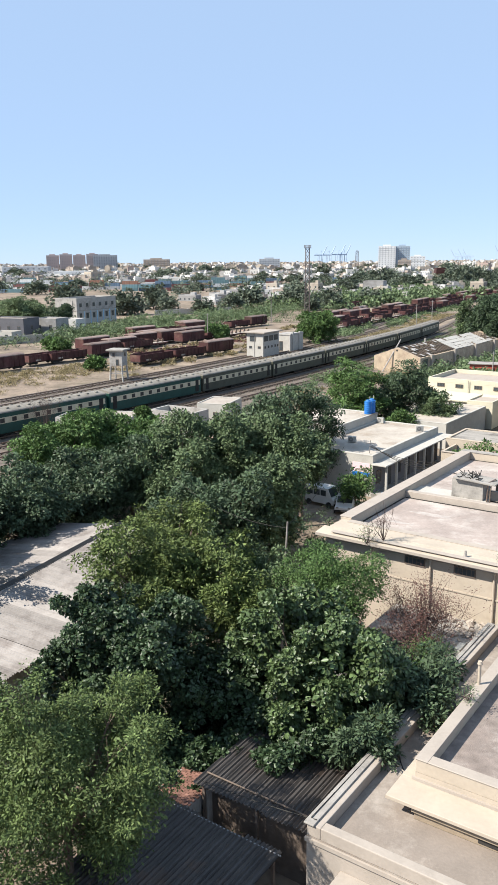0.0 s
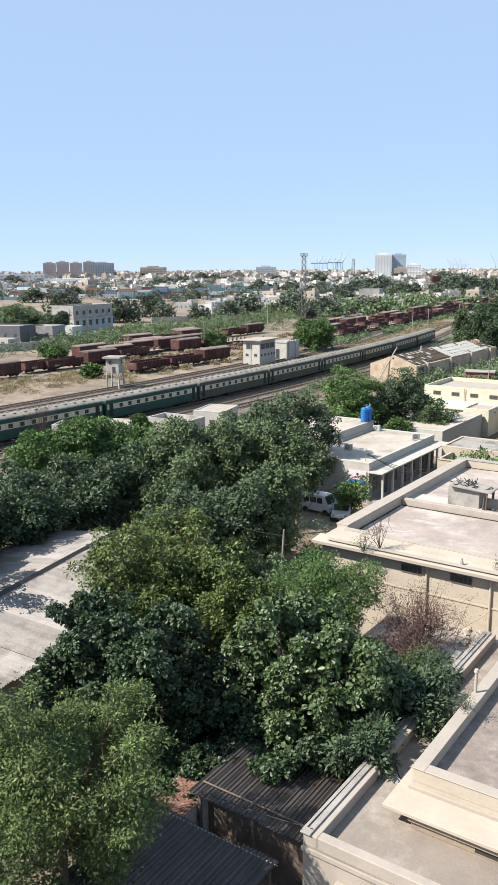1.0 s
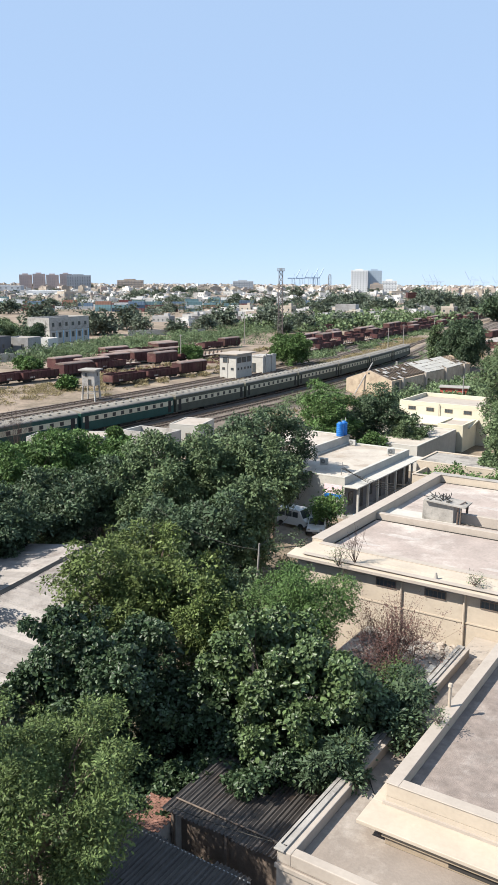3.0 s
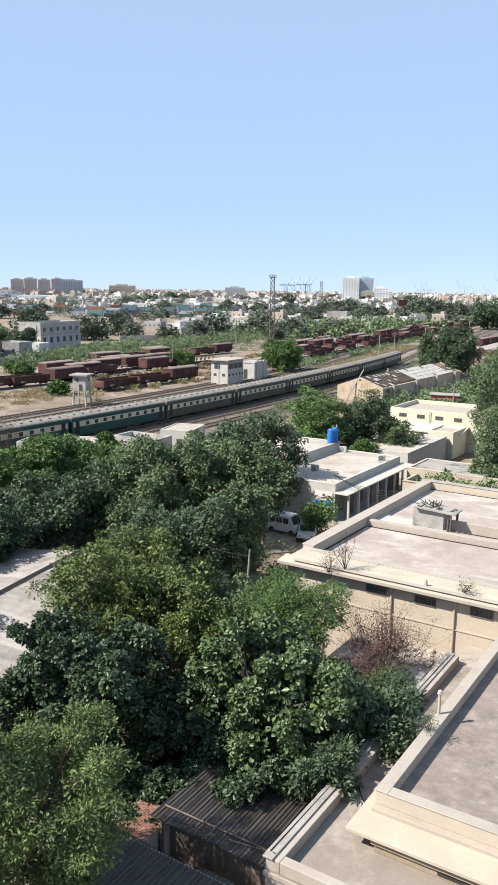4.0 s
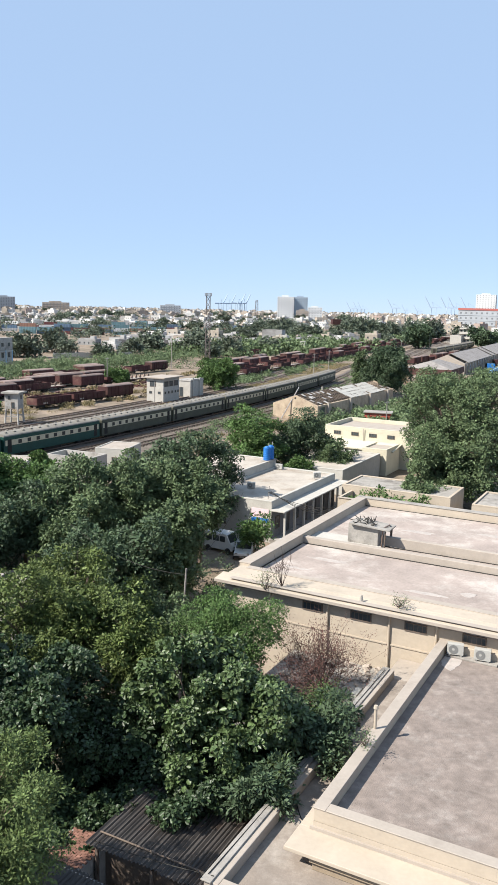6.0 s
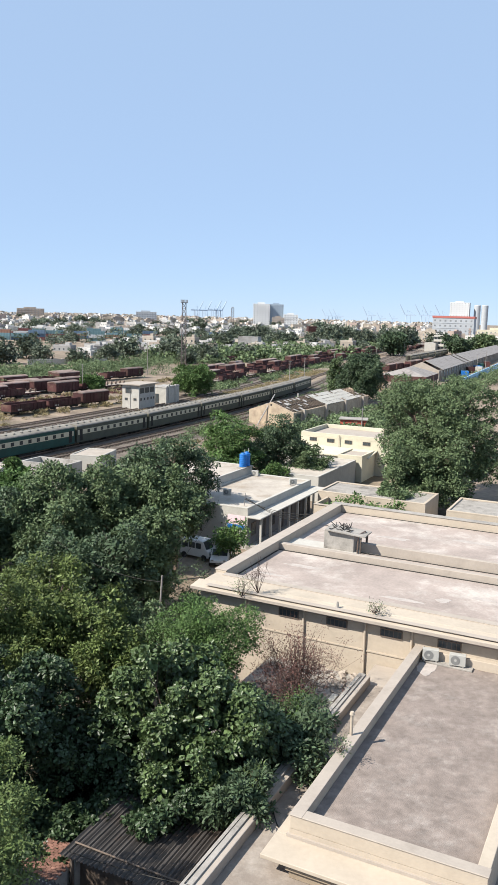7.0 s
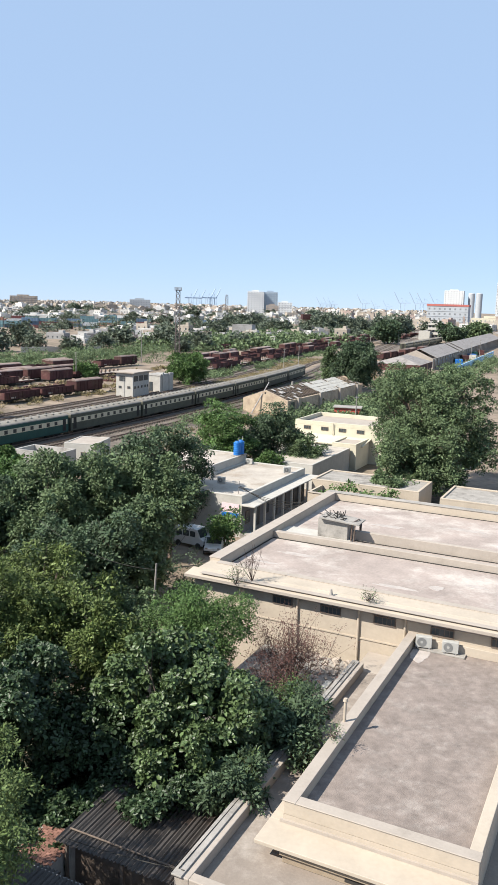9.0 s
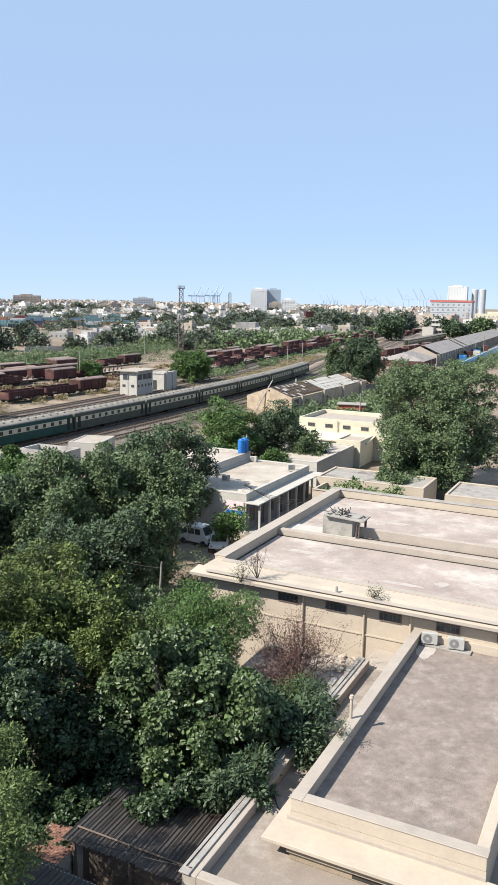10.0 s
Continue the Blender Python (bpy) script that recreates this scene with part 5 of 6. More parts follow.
for bx in ((-4.6, 0, 0, 0.3, 0, 4.3), (-4.6, -4.3, 0.3, 7, 0, 4.0), (-0.3, 0, 0.3, 7, 0, 4.5), (-4.3, -0.3, 6.7, 7, 0, 4.2)):
    part("wall", Geo().box(*bx), M_WHITE, rc)
part("roof", Geo().box(-4.7, 0.1, -0.1, 7.1, 4.05, 4.25), M_GREYPL, rc)
opening(rc, -2.6, -0.03, 0.1, 1.1, 2.4, name="doorway", bars=0)
part("step_wall", Geo().box(-0.1, 0.25, 1.0, 1.6, 0, 4.9), M_WHITE, rc)
part("step_wall", Geo().box(-0.1, 0.25, 4.5, 5.4, 0, 4.7), M_WHITE, rc)

wt = thing("watch_post", "weathered concrete watch post on four legs", "tower", pose(-25.5, 156.0, 0, 0, 0, -14))
for x in (-1.15, 1.15):
    for y in (-1.15, 1.15):
        part("leg", Geo().tube((x * 1.15, y * 1.15, 0), (x, y, 3.0), 0.2, 0.17, 6), M_GREYPL, wt)
part("cabin", Geo().box(-1.3, 1.3, -1.3, 1.3, 3.0, 5.9), M_GREYPL, wt)
part("brace", Geo().box(-1.2, 1.2, -1.25, -1.1, 1.5, 1.7), M_GREYPL, wt)
part("brace", Geo().box(-1.2, 1.2, 1.1, 1.25, 1.5, 1.7), M_GREYPL, wt)
part("roof", Geo().box(-1.8, 1.8, -1.8, 1.8, 5.9, 6.2), M_CONC, wt)
opening(wt, -0.4, -1.33, 4.8, 0.5, 0.7, bars=0)
opening(wt, 1.33, 0.2, 4.8, 0.6, 0.7, "right", bars=0)
opening(wt, 0.3, -1.33, 3.1, 0.6, 1.2, bars=0, name="doorway")

# ---- ruined store ----
RU = pose(34.5, 162.7, 0, 0, 0, -36.0)
ru = thing("ruined_store", "ruined stone store with collapsed roof and bare gable", "ruin", RU)
Wd, Ln, hw = 10.4, 47.0, 3.0
part("gable_wall", Geo().along([(-Wd, 0), (0, 0), (0, hw), (-Wd / 2, 4.9), (-Wd, hw)], 0, 0.5), M_BRICK, ru, "bare stone gable with a round vent")
part("vent", Geo().tube((-Wd / 2, -0.02, 4.3), (-Wd / 2, 0.02, 4.3), 0.22, n=10), M_DARK, ru)
part("gable_wall", Geo().along([(-Wd, 0), (0, 0), (0, hw), (-Wd / 2, 4.9), (-Wd, hw)], Ln - 0.5, Ln), M_BRICK, ru)
part("long_wall", Geo().box(-Wd, -Wd + 0.5, 0.5, Ln - 0.5, 0, hw), M_BRICK, ru)
part("long_wall", Geo().box(-0.5, 0, 0.5, Ln - 0.5, 0, hw), M_BRICK, ru)
part("inner_floor", Geo().box(-Wd + 0.5, -0.5, 0.5, Ln - 0.5, 0, 0.1), M_BLACK, ru)
for y in np.arange(2.5, Ln - 2, 12.4):
    part("buttress", Geo().box(0, 0.5, y + 2.2, y + 2.9, 0, hw + 0.3), M_CREAM2, ru)
    if y < 4:
        opening(ru, 0.02, y, 0.1, 2.2, 2.5, "right", name="doorway", bars=0)
for y in np.arange(1.2, Ln - 1, 1.15):
    part("rafter", Geo().tube((-Wd + 0.3, y, hw), (-Wd / 2, y, 4.85), 0.09, n=5).tube((-0.3, y, hw), (-Wd / 2, y, 4.85), 0.09, n=5), M_WOOD, ru)
for k in range(5):
    x = -Wd + 0.8 + k * 2.2
    zz = hw + 0.1 + (1.75 * (1 - abs(x + Wd / 2) / (Wd / 2)))
    part("purlin", Geo().tube((x, 1, zz), (x, Ln - 1, zz), 0.08, n=5), M_WOOD, ru)
rr2 = random.Random(8)
tile_me = Geo().box(-0.62, 0.62, -0.5, 0.5, 0, 0.06).mesh("roof_sheet")
tile_grey = Geo().box(-0.5, 0.5, -0.4, 0.4, 0, 0.06).mesh("roof_sheet")
for y in np.arange(1.4, Ln - 1, 1.05):
    for k in range(4):
        chance = 0.97 if 19 < y < 40 else 0.2
        if rr2.random() < chance:
            sl = math.degrees(math.atan2(1.9, Wd / 2))
            x = -0.7 - k * 1.25
            o = part("roof_sheet", tile_me if 19 < y < 40 else tile_grey, M_WHITE if 19 < y < 40 else M_GREYPL, ru)
            o.matrix_basis = pose(x, y + rr2.uniform(-0.1, 0.1), hw + 0.22 + (-0.35 - x) * 0.365, rr2.uniform(-6, 6), sl + rr2.uniform(-5, 5), rr2.uniform(-5, 5))
        if rr2.random() < 0.15:
            x = -Wd + 0.7 + k * 1.25
            o = part("roof_sheet", tile_grey, M_GREYPL, ru)
            o.matrix_basis = pose(x, y, hw + 0.22 + (x + Wd - 0.35) * 0.365, rr2.uniform(-6, 6), -20 + rr2.uniform(-5, 5), 0)
part("leaning_pole", Geo().tube((-7.6, -1.5, 0), (-4.9, 1.0, 6.5), 0.12), M_STEEL, ru)
hr = thing("red_hut", "rusty red shack with patched roof in the scrub", "hut", pose(46.2, 158.5, 0, 0, 0, -20))
part("wall", Geo().box(-2.6, 2.6, -1.6, 1.6, 0, 2.4), mat("rusty_red_sheet", (0.42, 0.10, 0.07), 0.8, 0.3, 2, 0.2), hr)
part("roof", Geo().box(-2.9, 2.9, -1.9, 1.9, 2.4, 2.55), M_CONC, hr)
pole("yard_pole", "thin grey pole beside the red shack", 46.6, 154.0, 5.2, 0.12)

# ---- long goods shed and platform shed ----
LS = pose(115.5, 286.5, 0, 0, 0, -31.3)
ls = thing("goods_shed", "long goods shed with pale sheet roof and pilastered wall", "shed", LS)
Lg = 260.0
part("wall", Geo().box(-0.4, 0, 0, Lg, 0, 4.3), M_CREAM2, ls)
part("wall", Geo().box(-13, -12.6, 0, Lg, 0, 4.3), M_CREAM2, ls)
part("gable", Geo().along([(-13, 0), (0, 0), (0, 4.3), (-6.5, 7.2), (-13, 4.3)], -0.4, 0), M_CREAM2, ls)
for y0, y1 in ((6, 66), (70, 78), (82, Lg)):
    part("roof_slope", Geo().along([(0.5, 4.2), (0.5, 4.35), (-6.5, 7.45), (-6.5, 7.3)], y0, y1), M_ASB, ls, "pale weathered roof slope")
    part("roof_slope", Geo().along([(-13.5, 4.35), (-13.5, 4.2), (-6.5, 7.3), (-6.5, 7.45)], y0, y1), M_ASB, ls)
for y in np.arange(2, Lg, 6.5):
    part("pilaster", Geo().box(0, 0.45, y, y + 0.7, 0, 4.1), M_CREAM2, ls)
    opening(ls, 0.03, y + 3.6, 0.2, 2.2, 2.9, "right", name="bay_door", bars=2)
ps = thing("platform_shed", "open platform shed with pale hipped roof and rusty fascia", "shed", pose(93, 252, 0, 0, 0, -31.3))
part("roof", Geo().add([(-9, -11, 5.2), (6, -11, 5.2), (6, 11, 5.2), (-9, 11, 5.2), (-2, -4, 7.4), (-2, 8, 7.4)], [(0, 1, 4), (1, 2, 5, 4), (2, 3, 5), (3, 0, 4, 5), (3, 2, 1, 0)]), M_ASB, ps)
part("fascia", Geo().box(-9, 6, -11.1, -10.9, 3.2, 5.2).box(5.9, 6.1, -11, 11, 3.2, 5.2), mat("rusty_brown_sheet", (0.085, 0.04, 0.035), 0.8, 0.3, 1, 0.2), ps)
for y in (-10.5, -6, -1.5, 3, 7.5, 10.5):
    part("post", Geo().box(5.4, 5.7, y, y + 0.3, 0, 3.3), M_WOOD, ps)
for x in (-8.5, -5, -1.5, 2):
    part("post", Geo().box(x, x + 0.3, -10.6, -10.3, 0, 3.3), M_WOOD, ps)
bw = thing("blue_wall", "long pale blue boundary wall", "wall", pose(98, 255, 0, 0, 0, -31.3))
part("wall", Geo().box(9, 9.3, 20, 150, 0, 2.8), M_LBLUE, bw)
for i in range(7):
    put_x, put_y = 140 + i * 7 + rw.uniform(-3, 3), 318 + i * 12
    cr = thing("crate", "coloured load stacked beside the goods shed", "crate", pose(put_x, put_y, 0, 0, 0, rw.uniform(-40, 0)))
    part("box", Geo().box(-1.5, 1.5, -2, 2, 0, 1.6 + rw.random()), (M_BLUE, M_GREEN, M_RED, M_WHITE)[i % 4], cr)

# poles and masts
def lattice(name, label, x, y, h, w0, w1, head=True):
    t = thing(name, label, "mast", pose(x, y, 0))
    corners = ((-1, -1), (1, -1), (1, 1), (-1, 1))
    n = max(6, int(h / 2.2))
    for cx, cy in corners:
        part("leg", Geo().tube((cx * w0, cy * w0, 0), (cx * w1, cy * w1, h), 0.12, 0.1, 5), M_MAST, t)
    gg = Geo()
    for i in range(n):
        a, b = i / n, (i + 1) / n
        ra, rb_ = w0 + (w1 - w0) * a, w0 + (w1 - w0) * b
        for k in range(4):
            p, q = corners[k], corners[(k + 1) % 4]
            gg.tube((p[0] * ra, p[1] * ra, a * h), (q[0] * rb_, q[1] * rb_, b * h), 0.06, n=4)
            gg.tube((q[0] * ra, q[1] * ra, a * h), (p[0] * rb_, p[1] * rb_, b * h), 0.06, n=4)
            gg.tube((p[0] * rb_, p[1] * rb_, b * h), (q[0] * rb_, q[1] * rb_, b * h), 0.06, n=4)
    part("bracing", gg, M_MAST, t)
    if head:
        part("platform", Geo().box(-1.4, 1.4, -1.4, 1.4, h, h + 0.2), M_STEEL, t)
        for k in range(6):
            part("floodlight", Geo().box(-1.5 + 0.5 * k, -1.2 + 0.5 * k, -1.55, -1.3, h + 0.2, h + 1.1), M_STEEL, t)
        part("rail", Geo().box(-1.4, 1.4, -1.42, -1.36, h + 1.1, h + 1.2).box(-1.4, 1.4, 1.36, 1.42, h + 1.1, h + 1.2), M_STEEL, t)
    return t


lattice("lighting_mast", "tall rusty lattice mast with floodlights", 23.3, 329, 27.0, 0.95, 0.75)
lattice("lighting_mast", "tall lattice mast with floodlights far off", 129.5, 991, 31, 2.0, 1.5)
for x, y, h in ((-12, 232, 8), (55, 268, 8), (61, 272, 9), (80, 305, 9), (95, 330, 7), (8, 300, 12), (130, 410, 8), (170, 480, 8), (150, 330, 9), (166, 356, 9)):
    pole("line_pole", "thin grey pole beside the sidings", x, y, h, 0.13)
bp = thing("bent_pipe", "bent rusty water crane pipe beside the line", "water crane", pose(15.0, 138.5, 0))
part("pipe", Geo().path([(0, 0, 0), (0, 0, 3.3), (0.5, 0.6, 3.7), (1.4, 1.6, 3.8), (2.0, 2.2, 4.2), (2.4, 2.8, 4.1)], 0.2), M_RAIL, bp)
for x, y in ((27.5, 176), (47, 216.5), (-3, 121.5)):
    mk = thing("line_marker", "short white marker post beside the line", "post", pose(x, y, 0))
    part("post", Geo().box(-0.2, 0.2, -0.2, 0.2, 0, 1.9), M_WHITE, mk)
sj = Geo()
for _ in range(160):
    x, y = rw.uniform(-32, 4), 0
    y = 210 + (x + 20) * 1.25 + rw.uniform(-8, 10)
    s = rw.uniform(0.3, 1.1)
    sj.box(-s, s, -0.25, 0.25, 0, 0.4, pose(x, y, 0, rw.uniform(-10, 10), rw.uniform(-20, 20), rw.uniform(0, 360)))
tagged(part("scrap_metal", sj, M_RED), "scattered rusty scrap between the old wagons", "scrap", kind="stuff")

# ---- town beyond the yard ----
WALLS = [mat("town_wall_%s" % n, c, 0.9, 0.18, 0.12, 0.1, (c[0] * 0.6, c[1] * 0.58, c[2] * 0.55), 0.6, each=0.18) for n, c in
         (("sand", (0.32, 0.275, 0.235)), ("white", (0.46, 0.45, 0.43)), ("grey", (0.28, 0.275, 0.27)), ("buff", (0.37, 0.325, 0.27)), ("pink", (0.35, 0.275, 0.24)))]
rt = random.Random(21)


def house(i, w, d, h, storeys, wall):
    t = thing("house", "flat-roofed plastered town house with small windows", "house", group="town houses")
    part("wall", Geo().box(-w / 2, w / 2, -d / 2, d / 2, 0, h), wall, t)
    part("parapet", Geo().box(-w / 2, w / 2, -d / 2, -d / 2 + 0.25, h, h + 0.7).box(-w / 2, w / 2, d / 2 - 0.25, d / 2, h, h + 0.7)
         .box(-w / 2, -w / 2 + 0.25, -d / 2 + 0.25, d / 2 - 0.25, h, h + 0.7).box(w / 2 - 0.25, w / 2, -d / 2 + 0.25, d / 2 - 0.25, h, h + 0.7), wall, t)
    part("stair_room", Geo().box(w * 0.1, w * 0.35, -d * 0.2, d * 0.2, h, h + 2.3), wall, t)
    small = Geo()
    for s in range(storeys):
        z = 1.0 + s * 3.1
        for k in range(max(2, int(w / 3))):
            x = -w / 2 + w * (k + 0.5) / max(2, int(w / 3))
            if i < 4:
                part("window", Geo().box(x - 0.5, x + 0.5, -d / 2 - 0.04, -d / 2 + 0.02, z, z + 1.2), M_GLASS, t)
            else:
                small.box(x - 0.6, x + 0.6, -d / 2 - 0.04, -d / 2 + 0.02, z, z + 1.4)
        for k in range(2):
            y = -d / 2 + d * (k + 0.5) / 2
            if i < 4:
                part("window", Geo().box(w / 2 - 0.02, w / 2 + 0.04, y - 0.5, y + 0.5, z, z + 1.2), M_GLASS, t)
            else:
                small.box(w / 2 - 0.02, w / 2 + 0.04, y - 0.6, y + 0.6, z, z + 1.4)
    if small.v:
        tagged(part("far_windows", small, M_FWIN, t), kind="stuff")
    return t


HOUSES = [house(0, 9, 8, 3.6, 1, WALLS[0]), house(1, 12, 9, 3.4, 1, WALLS[1]), house(2, 8, 9, 6.6, 2, WALLS[3]), house(3, 14, 8, 3.8, 1, WALLS[2]),
          house(4, 11, 10, 6.8, 2, WALLS[1]), house(5, 10, 10, 9.6, 3, WALLS[4]),
          house(6, 13, 9, 4.0, 1, WALLS[0]), house(7, 9, 9, 6.6, 2, WALLS[1]), house(8, 12, 10, 7.0, 2, WALLS[3])]
used = set()


def put_house(k, x, y, turn, sc=1.0):
    src = HOUSES[k]
    if k not in used:
        used.add(k)
        src.matrix_world = pose(x, y, 0, 0, 0, turn)
    else:
        src = copy_thing(src, pose(x, y, 0, 0, 0, turn))
    if sc != 1.0:
        src.scale = (sc, sc, sc)


for i in range(52):                                     # first rows beyond the scrub
    f = i / 52
    x = -30 + f * 165 + rt.uniform(-6, 6)
    y = 440 + f * 100 + rt.uniform(-18, 48)
    put_house(rt.choice((0, 1, 3, 0, 1, 3, 2)), x, y, rt.uniform(-40, 10), rt.uniform(0.6, 0.85))
for i in range(30):
    x, y = rt.uniform(-10, 150), rt.uniform(530, 600)
    put_house(rt.choice((0, 1, 2, 3)), x, y, rt.uniform(-40, 10), rt.uniform(0.8, 1.1))
for i in range(120):                                    # deep town
    y = 950 + 2100 * rt.random() ** 1.3
    x = rt.uniform(-0.34, 0.36) * y
    put_house(rt.choice((4, 4, 5, 6, 7, 8, 8, 7)), x, y, rt.uniform(-50, 40), rt.uniform(0.9, 1.5))
for i in range(40):                                     # right of the lines
    y = rt.uniform(760, 1300)
    x = y * rt.uniform(0.3, 0.5)
    put_house(rt.choice((4, 5, 6, 7, 8)), x, y, rt.uniform(-50, 40), rt.uniform(0.8, 1.4))

for i in range(90):
    y = 560 + 2300 * rt.random() ** 1.2
    x = rt.uniform(-0.36, 0.30) * y
    s = rt.uniform(0.5, 0.95) if y < 900 else rt.uniform(0.8, 1.4)
    o = copy_thing(far_tree, pose(x, y, 0, 0, 0, rt.uniform(0, 360)))
    o.scale = (s * 1.2, s * 1.2, s * 0.8)

# shipping containers
CM = [mat("container_%s" % n, c, 0.6, 0.2, 0.3, 0.1, each=0.2) for n, c in
      (("red", (0.16, 0.075, 0.07)), ("blue", (0.10, 0.15, 0.21)), ("maroon", (0.14, 0.055, 0.055)), ("grey", (0.40, 0.41, 0.42)), ("teal", (0.13, 0.22, 0.24)), ("orange", (0.26, 0.14, 0.10)), ("white", (0.62, 0.62, 0.6)))]


def container(material, colour):
    t = thing("shipping_container", "stacked %s steel shipping container" % colour, "container", group="container stacks")
    n = 24
    side = [(1.2 + (0.06 if i % 4 in (1, 2) else 0), -6.05 + 12.1 * i / n) for i in range(n + 1)]
    gg = Geo().prism(side + [(-x, y) for x, y in side[::-1]], 0, 2.55)
    part("body", gg, material, t)
    part("door", Geo().box(-1.1, 1.1, -6.12, -6.05, 0.12, 2.5), material, t)
    return t


CONT = [container(m, c) for m, c in zip(CM, ("red", "blue", "maroon", "grey", "teal", "orange", "white"))]
placed = set()
for y0, xa, xb in ((622, -215, 35), (668, -235, 55), (722, -250, 20), (790, -270, 60)):
    x = xa
    while x < xb:
        run = rt.choice((2, 3, 3, 4, 5))
        for r_ in range(run):
            for k in range(rt.choice((1, 2, 2, 3))):
                j = rt.choice((0, 1, 2, 1, 3, 3, 4, 5, 6, 4))
                m = pose(x + r_ * 12.6 + rt.uniform(-0.1, 0.1), y0 + 0.06 * (x + 150) + rt.uniform(-1, 1), k * 2.551, 0, 0, 90 + rt.uniform(-1, 1))
                if j in placed:
                    copy_thing(CONT[j], m)
                else:
                    placed.add(j)
                    CONT[j].matrix_world = m
        x += run * 12.6 + rt.choice((4, 6, 10, 30))

# school beside the yard
SC = pose(-63.3, 299.0, 0, 0, 0, -27)
sc = thing("school_building", "two-storey building with white lower and grey upper floor", "building", SC)
Wl, Lr = 10.0, 24.0
part("lower_wall", Geo().box(-Wl, 0, 0, Lr, 0, 4.9), M_WHITE, sc, "white lower storey")
part("upper_wall", Geo().box(-Wl, 0, 0, Lr, 4.904, 8.9), M_GREYPL, sc, "bare grey upper storey")
part("floor_band", Geo().box(-Wl - 0.1, 0.1, -0.1, Lr + 0.1, 4.75, 4.95), M_CONC, sc)
part("parapet", Geo().box(-Wl, 0, 0, 0.25, 8.904, 9.5).box(-0.25, 0, 0.25, Lr, 8.904, 9.5).box(-Wl, -Wl + 0.25, 0.25, Lr, 8.904, 9.5).box(-Wl + 0.25, -0.25, Lr - 0.25, Lr, 8.904, 9.5), M_GREYPL, sc)
for k in range(6):
    y = 2.2 + k * 3.9
    opening(sc, 0.03, y, 6.2, 1.4, 1.4, "right", bars=1)
    opening(sc, 0.03, y, 2.0, 1.5, 1.9, "right", bars=1)
    part("sunshade", Geo().box(0, 0.7, y - 1.0, y + 1.0, 4.0, 4.12), M_CONC, sc)
    part("pilaster", Geo().box(0, 0.15, y + 1.75, y + 2.05, 0, 4.7), M_LBLUE, sc)
opening(sc, -6.5, -0.03, 6.0, 1.5, 1.4, bars=1)
part("pilaster", Geo().box(-2.2, -1.9, -0.15, 0, 0, 8.8), M_WHITE, sc)
# walls and huts at the yard's edge
for x, y, w, d, h, rz, m_, lab in ((-72, 246, 14, 8, 6.0, -20, mat("dark_sheet_cladding", (0.10, 0.10, 0.11), 0.7, 0.2, 0.5, 0.1), "dark clad building at the yard edge"),
                                   (-61.5, 252, 8, 7, 5.4, -20, WALLS[2], "grey plastered house at the yard edge"),
                                   (-57, 262, 6, 6, 4.4, -20, WALLS[1], "small pale house at the yard edge"),
                                   (-78, 262, 10, 8, 4.5, -15, WALLS[1], "small pale house at the yard edge"),
                                   (-70, 233, 7, 5, 3.0, -18, M_WHITE, "low white outhouse at the yard edge"),
                                   (76, 492, 18, 7, 3.2, -25, M_WHITE, "long low white building in the scrub"),
                                   (82, 500, 7, 6, 6.0, -25, M_WHITE, "small white two-storey house"),
                                   (78, 510, 13, 8, 9.0, -25, WALLS[2], "unfinished grey concrete house"),
                                   (86.5, 454.5, 2.9, 2.9, 4.3, -20, M_WHITE, "small white square hut in the scrub"),
                                   (62, 462, 14, 4, 3.0, -65, WALLS[0], "low dusty hut roofs in the scrub")):
    hb = block("yard_house", lab, -w / 2, w / 2, -d / 2, d / 2, h, m_, M_CREAM2, 0.4, 0.25, pose(x, y, 0, 0, 0, rz))
    for k in range(max(1, int(w / 3.5))):
        opening(hb, -w / 2 + (k + 0.5) * w / max(1, int(w / 3.5)), -d / 2 - 0.03, h * 0.5, 1.0, 1.1, bars=1)
    opening(hb, w / 2 + 0.03, 0, h * 0.5, 1.0, 1.1, "right", bars=1)
for p, q, h in (((-74, 224), (-58, 236), 2.3), ((-58, 236), (-50, 272), 2.3), ((-40, 345), (-8, 362), 2.2)):
    d = Vector((q[0] - p[0], q[1] - p[1]))
    bwall = thing("boundary_wall", "whitewashed boundary wall with stained patches", "wall", pose(p[0], p[1], 0, 0, 0, math.degrees(math.atan2(d.y, d.x))))
    part("wall", Geo().box(0, d.length, 0, 0.3, 0, h), M_WHITE, bwall)
    for k in range(int(d.length / 5)):
        part("pier", Geo().box(k * 5, k * 5 + 0.45, -0.08, 0.38, 0, h + 0.25), M_WHITE, bwall)


def tower(name, label, x, y, w, d, h, turn, wall, cols, floors, glass=None, crownh=2.5):
    """A tall block with a grid of windows on the sides that face the town."""
    t = thing(name, label, "tall building", pose(x, y, 0, 0, 0, turn))
    part("shaft", Geo().box(-w / 2, w / 2, -d / 2, d / 2, 0, h), wall, t)
    part("roof_room", Geo().box(-w * 0.25, w * 0.2, -d * 0.25, d * 0.25, h, h + crownh), wall, t)
    fh = h / floors
    win = Geo().box(-0.5, 0.5, -0.05, 0.05, 0, 1).mesh("window")
    for fl in range(floors):
        for c in range(cols):
            o = part("window", win, glass or M_FWIN, t)
            ww = w / cols
            o.matrix_basis = pose(-w / 2 + ww * (c + 0.5), -d / 2 - 0.02, fl * fh + fh * 0.3) @ Matrix.Diagonal((ww * 0.34, 1, fh * 0.34, 1))
        o = part("floor_band", Geo().box(-w / 2 - 0.2, w / 2 + 0.2, -d / 2 - 0.35, -d / 2, fl * fh - 0.15, fl * fh + 0.15), wall, t)
    return t


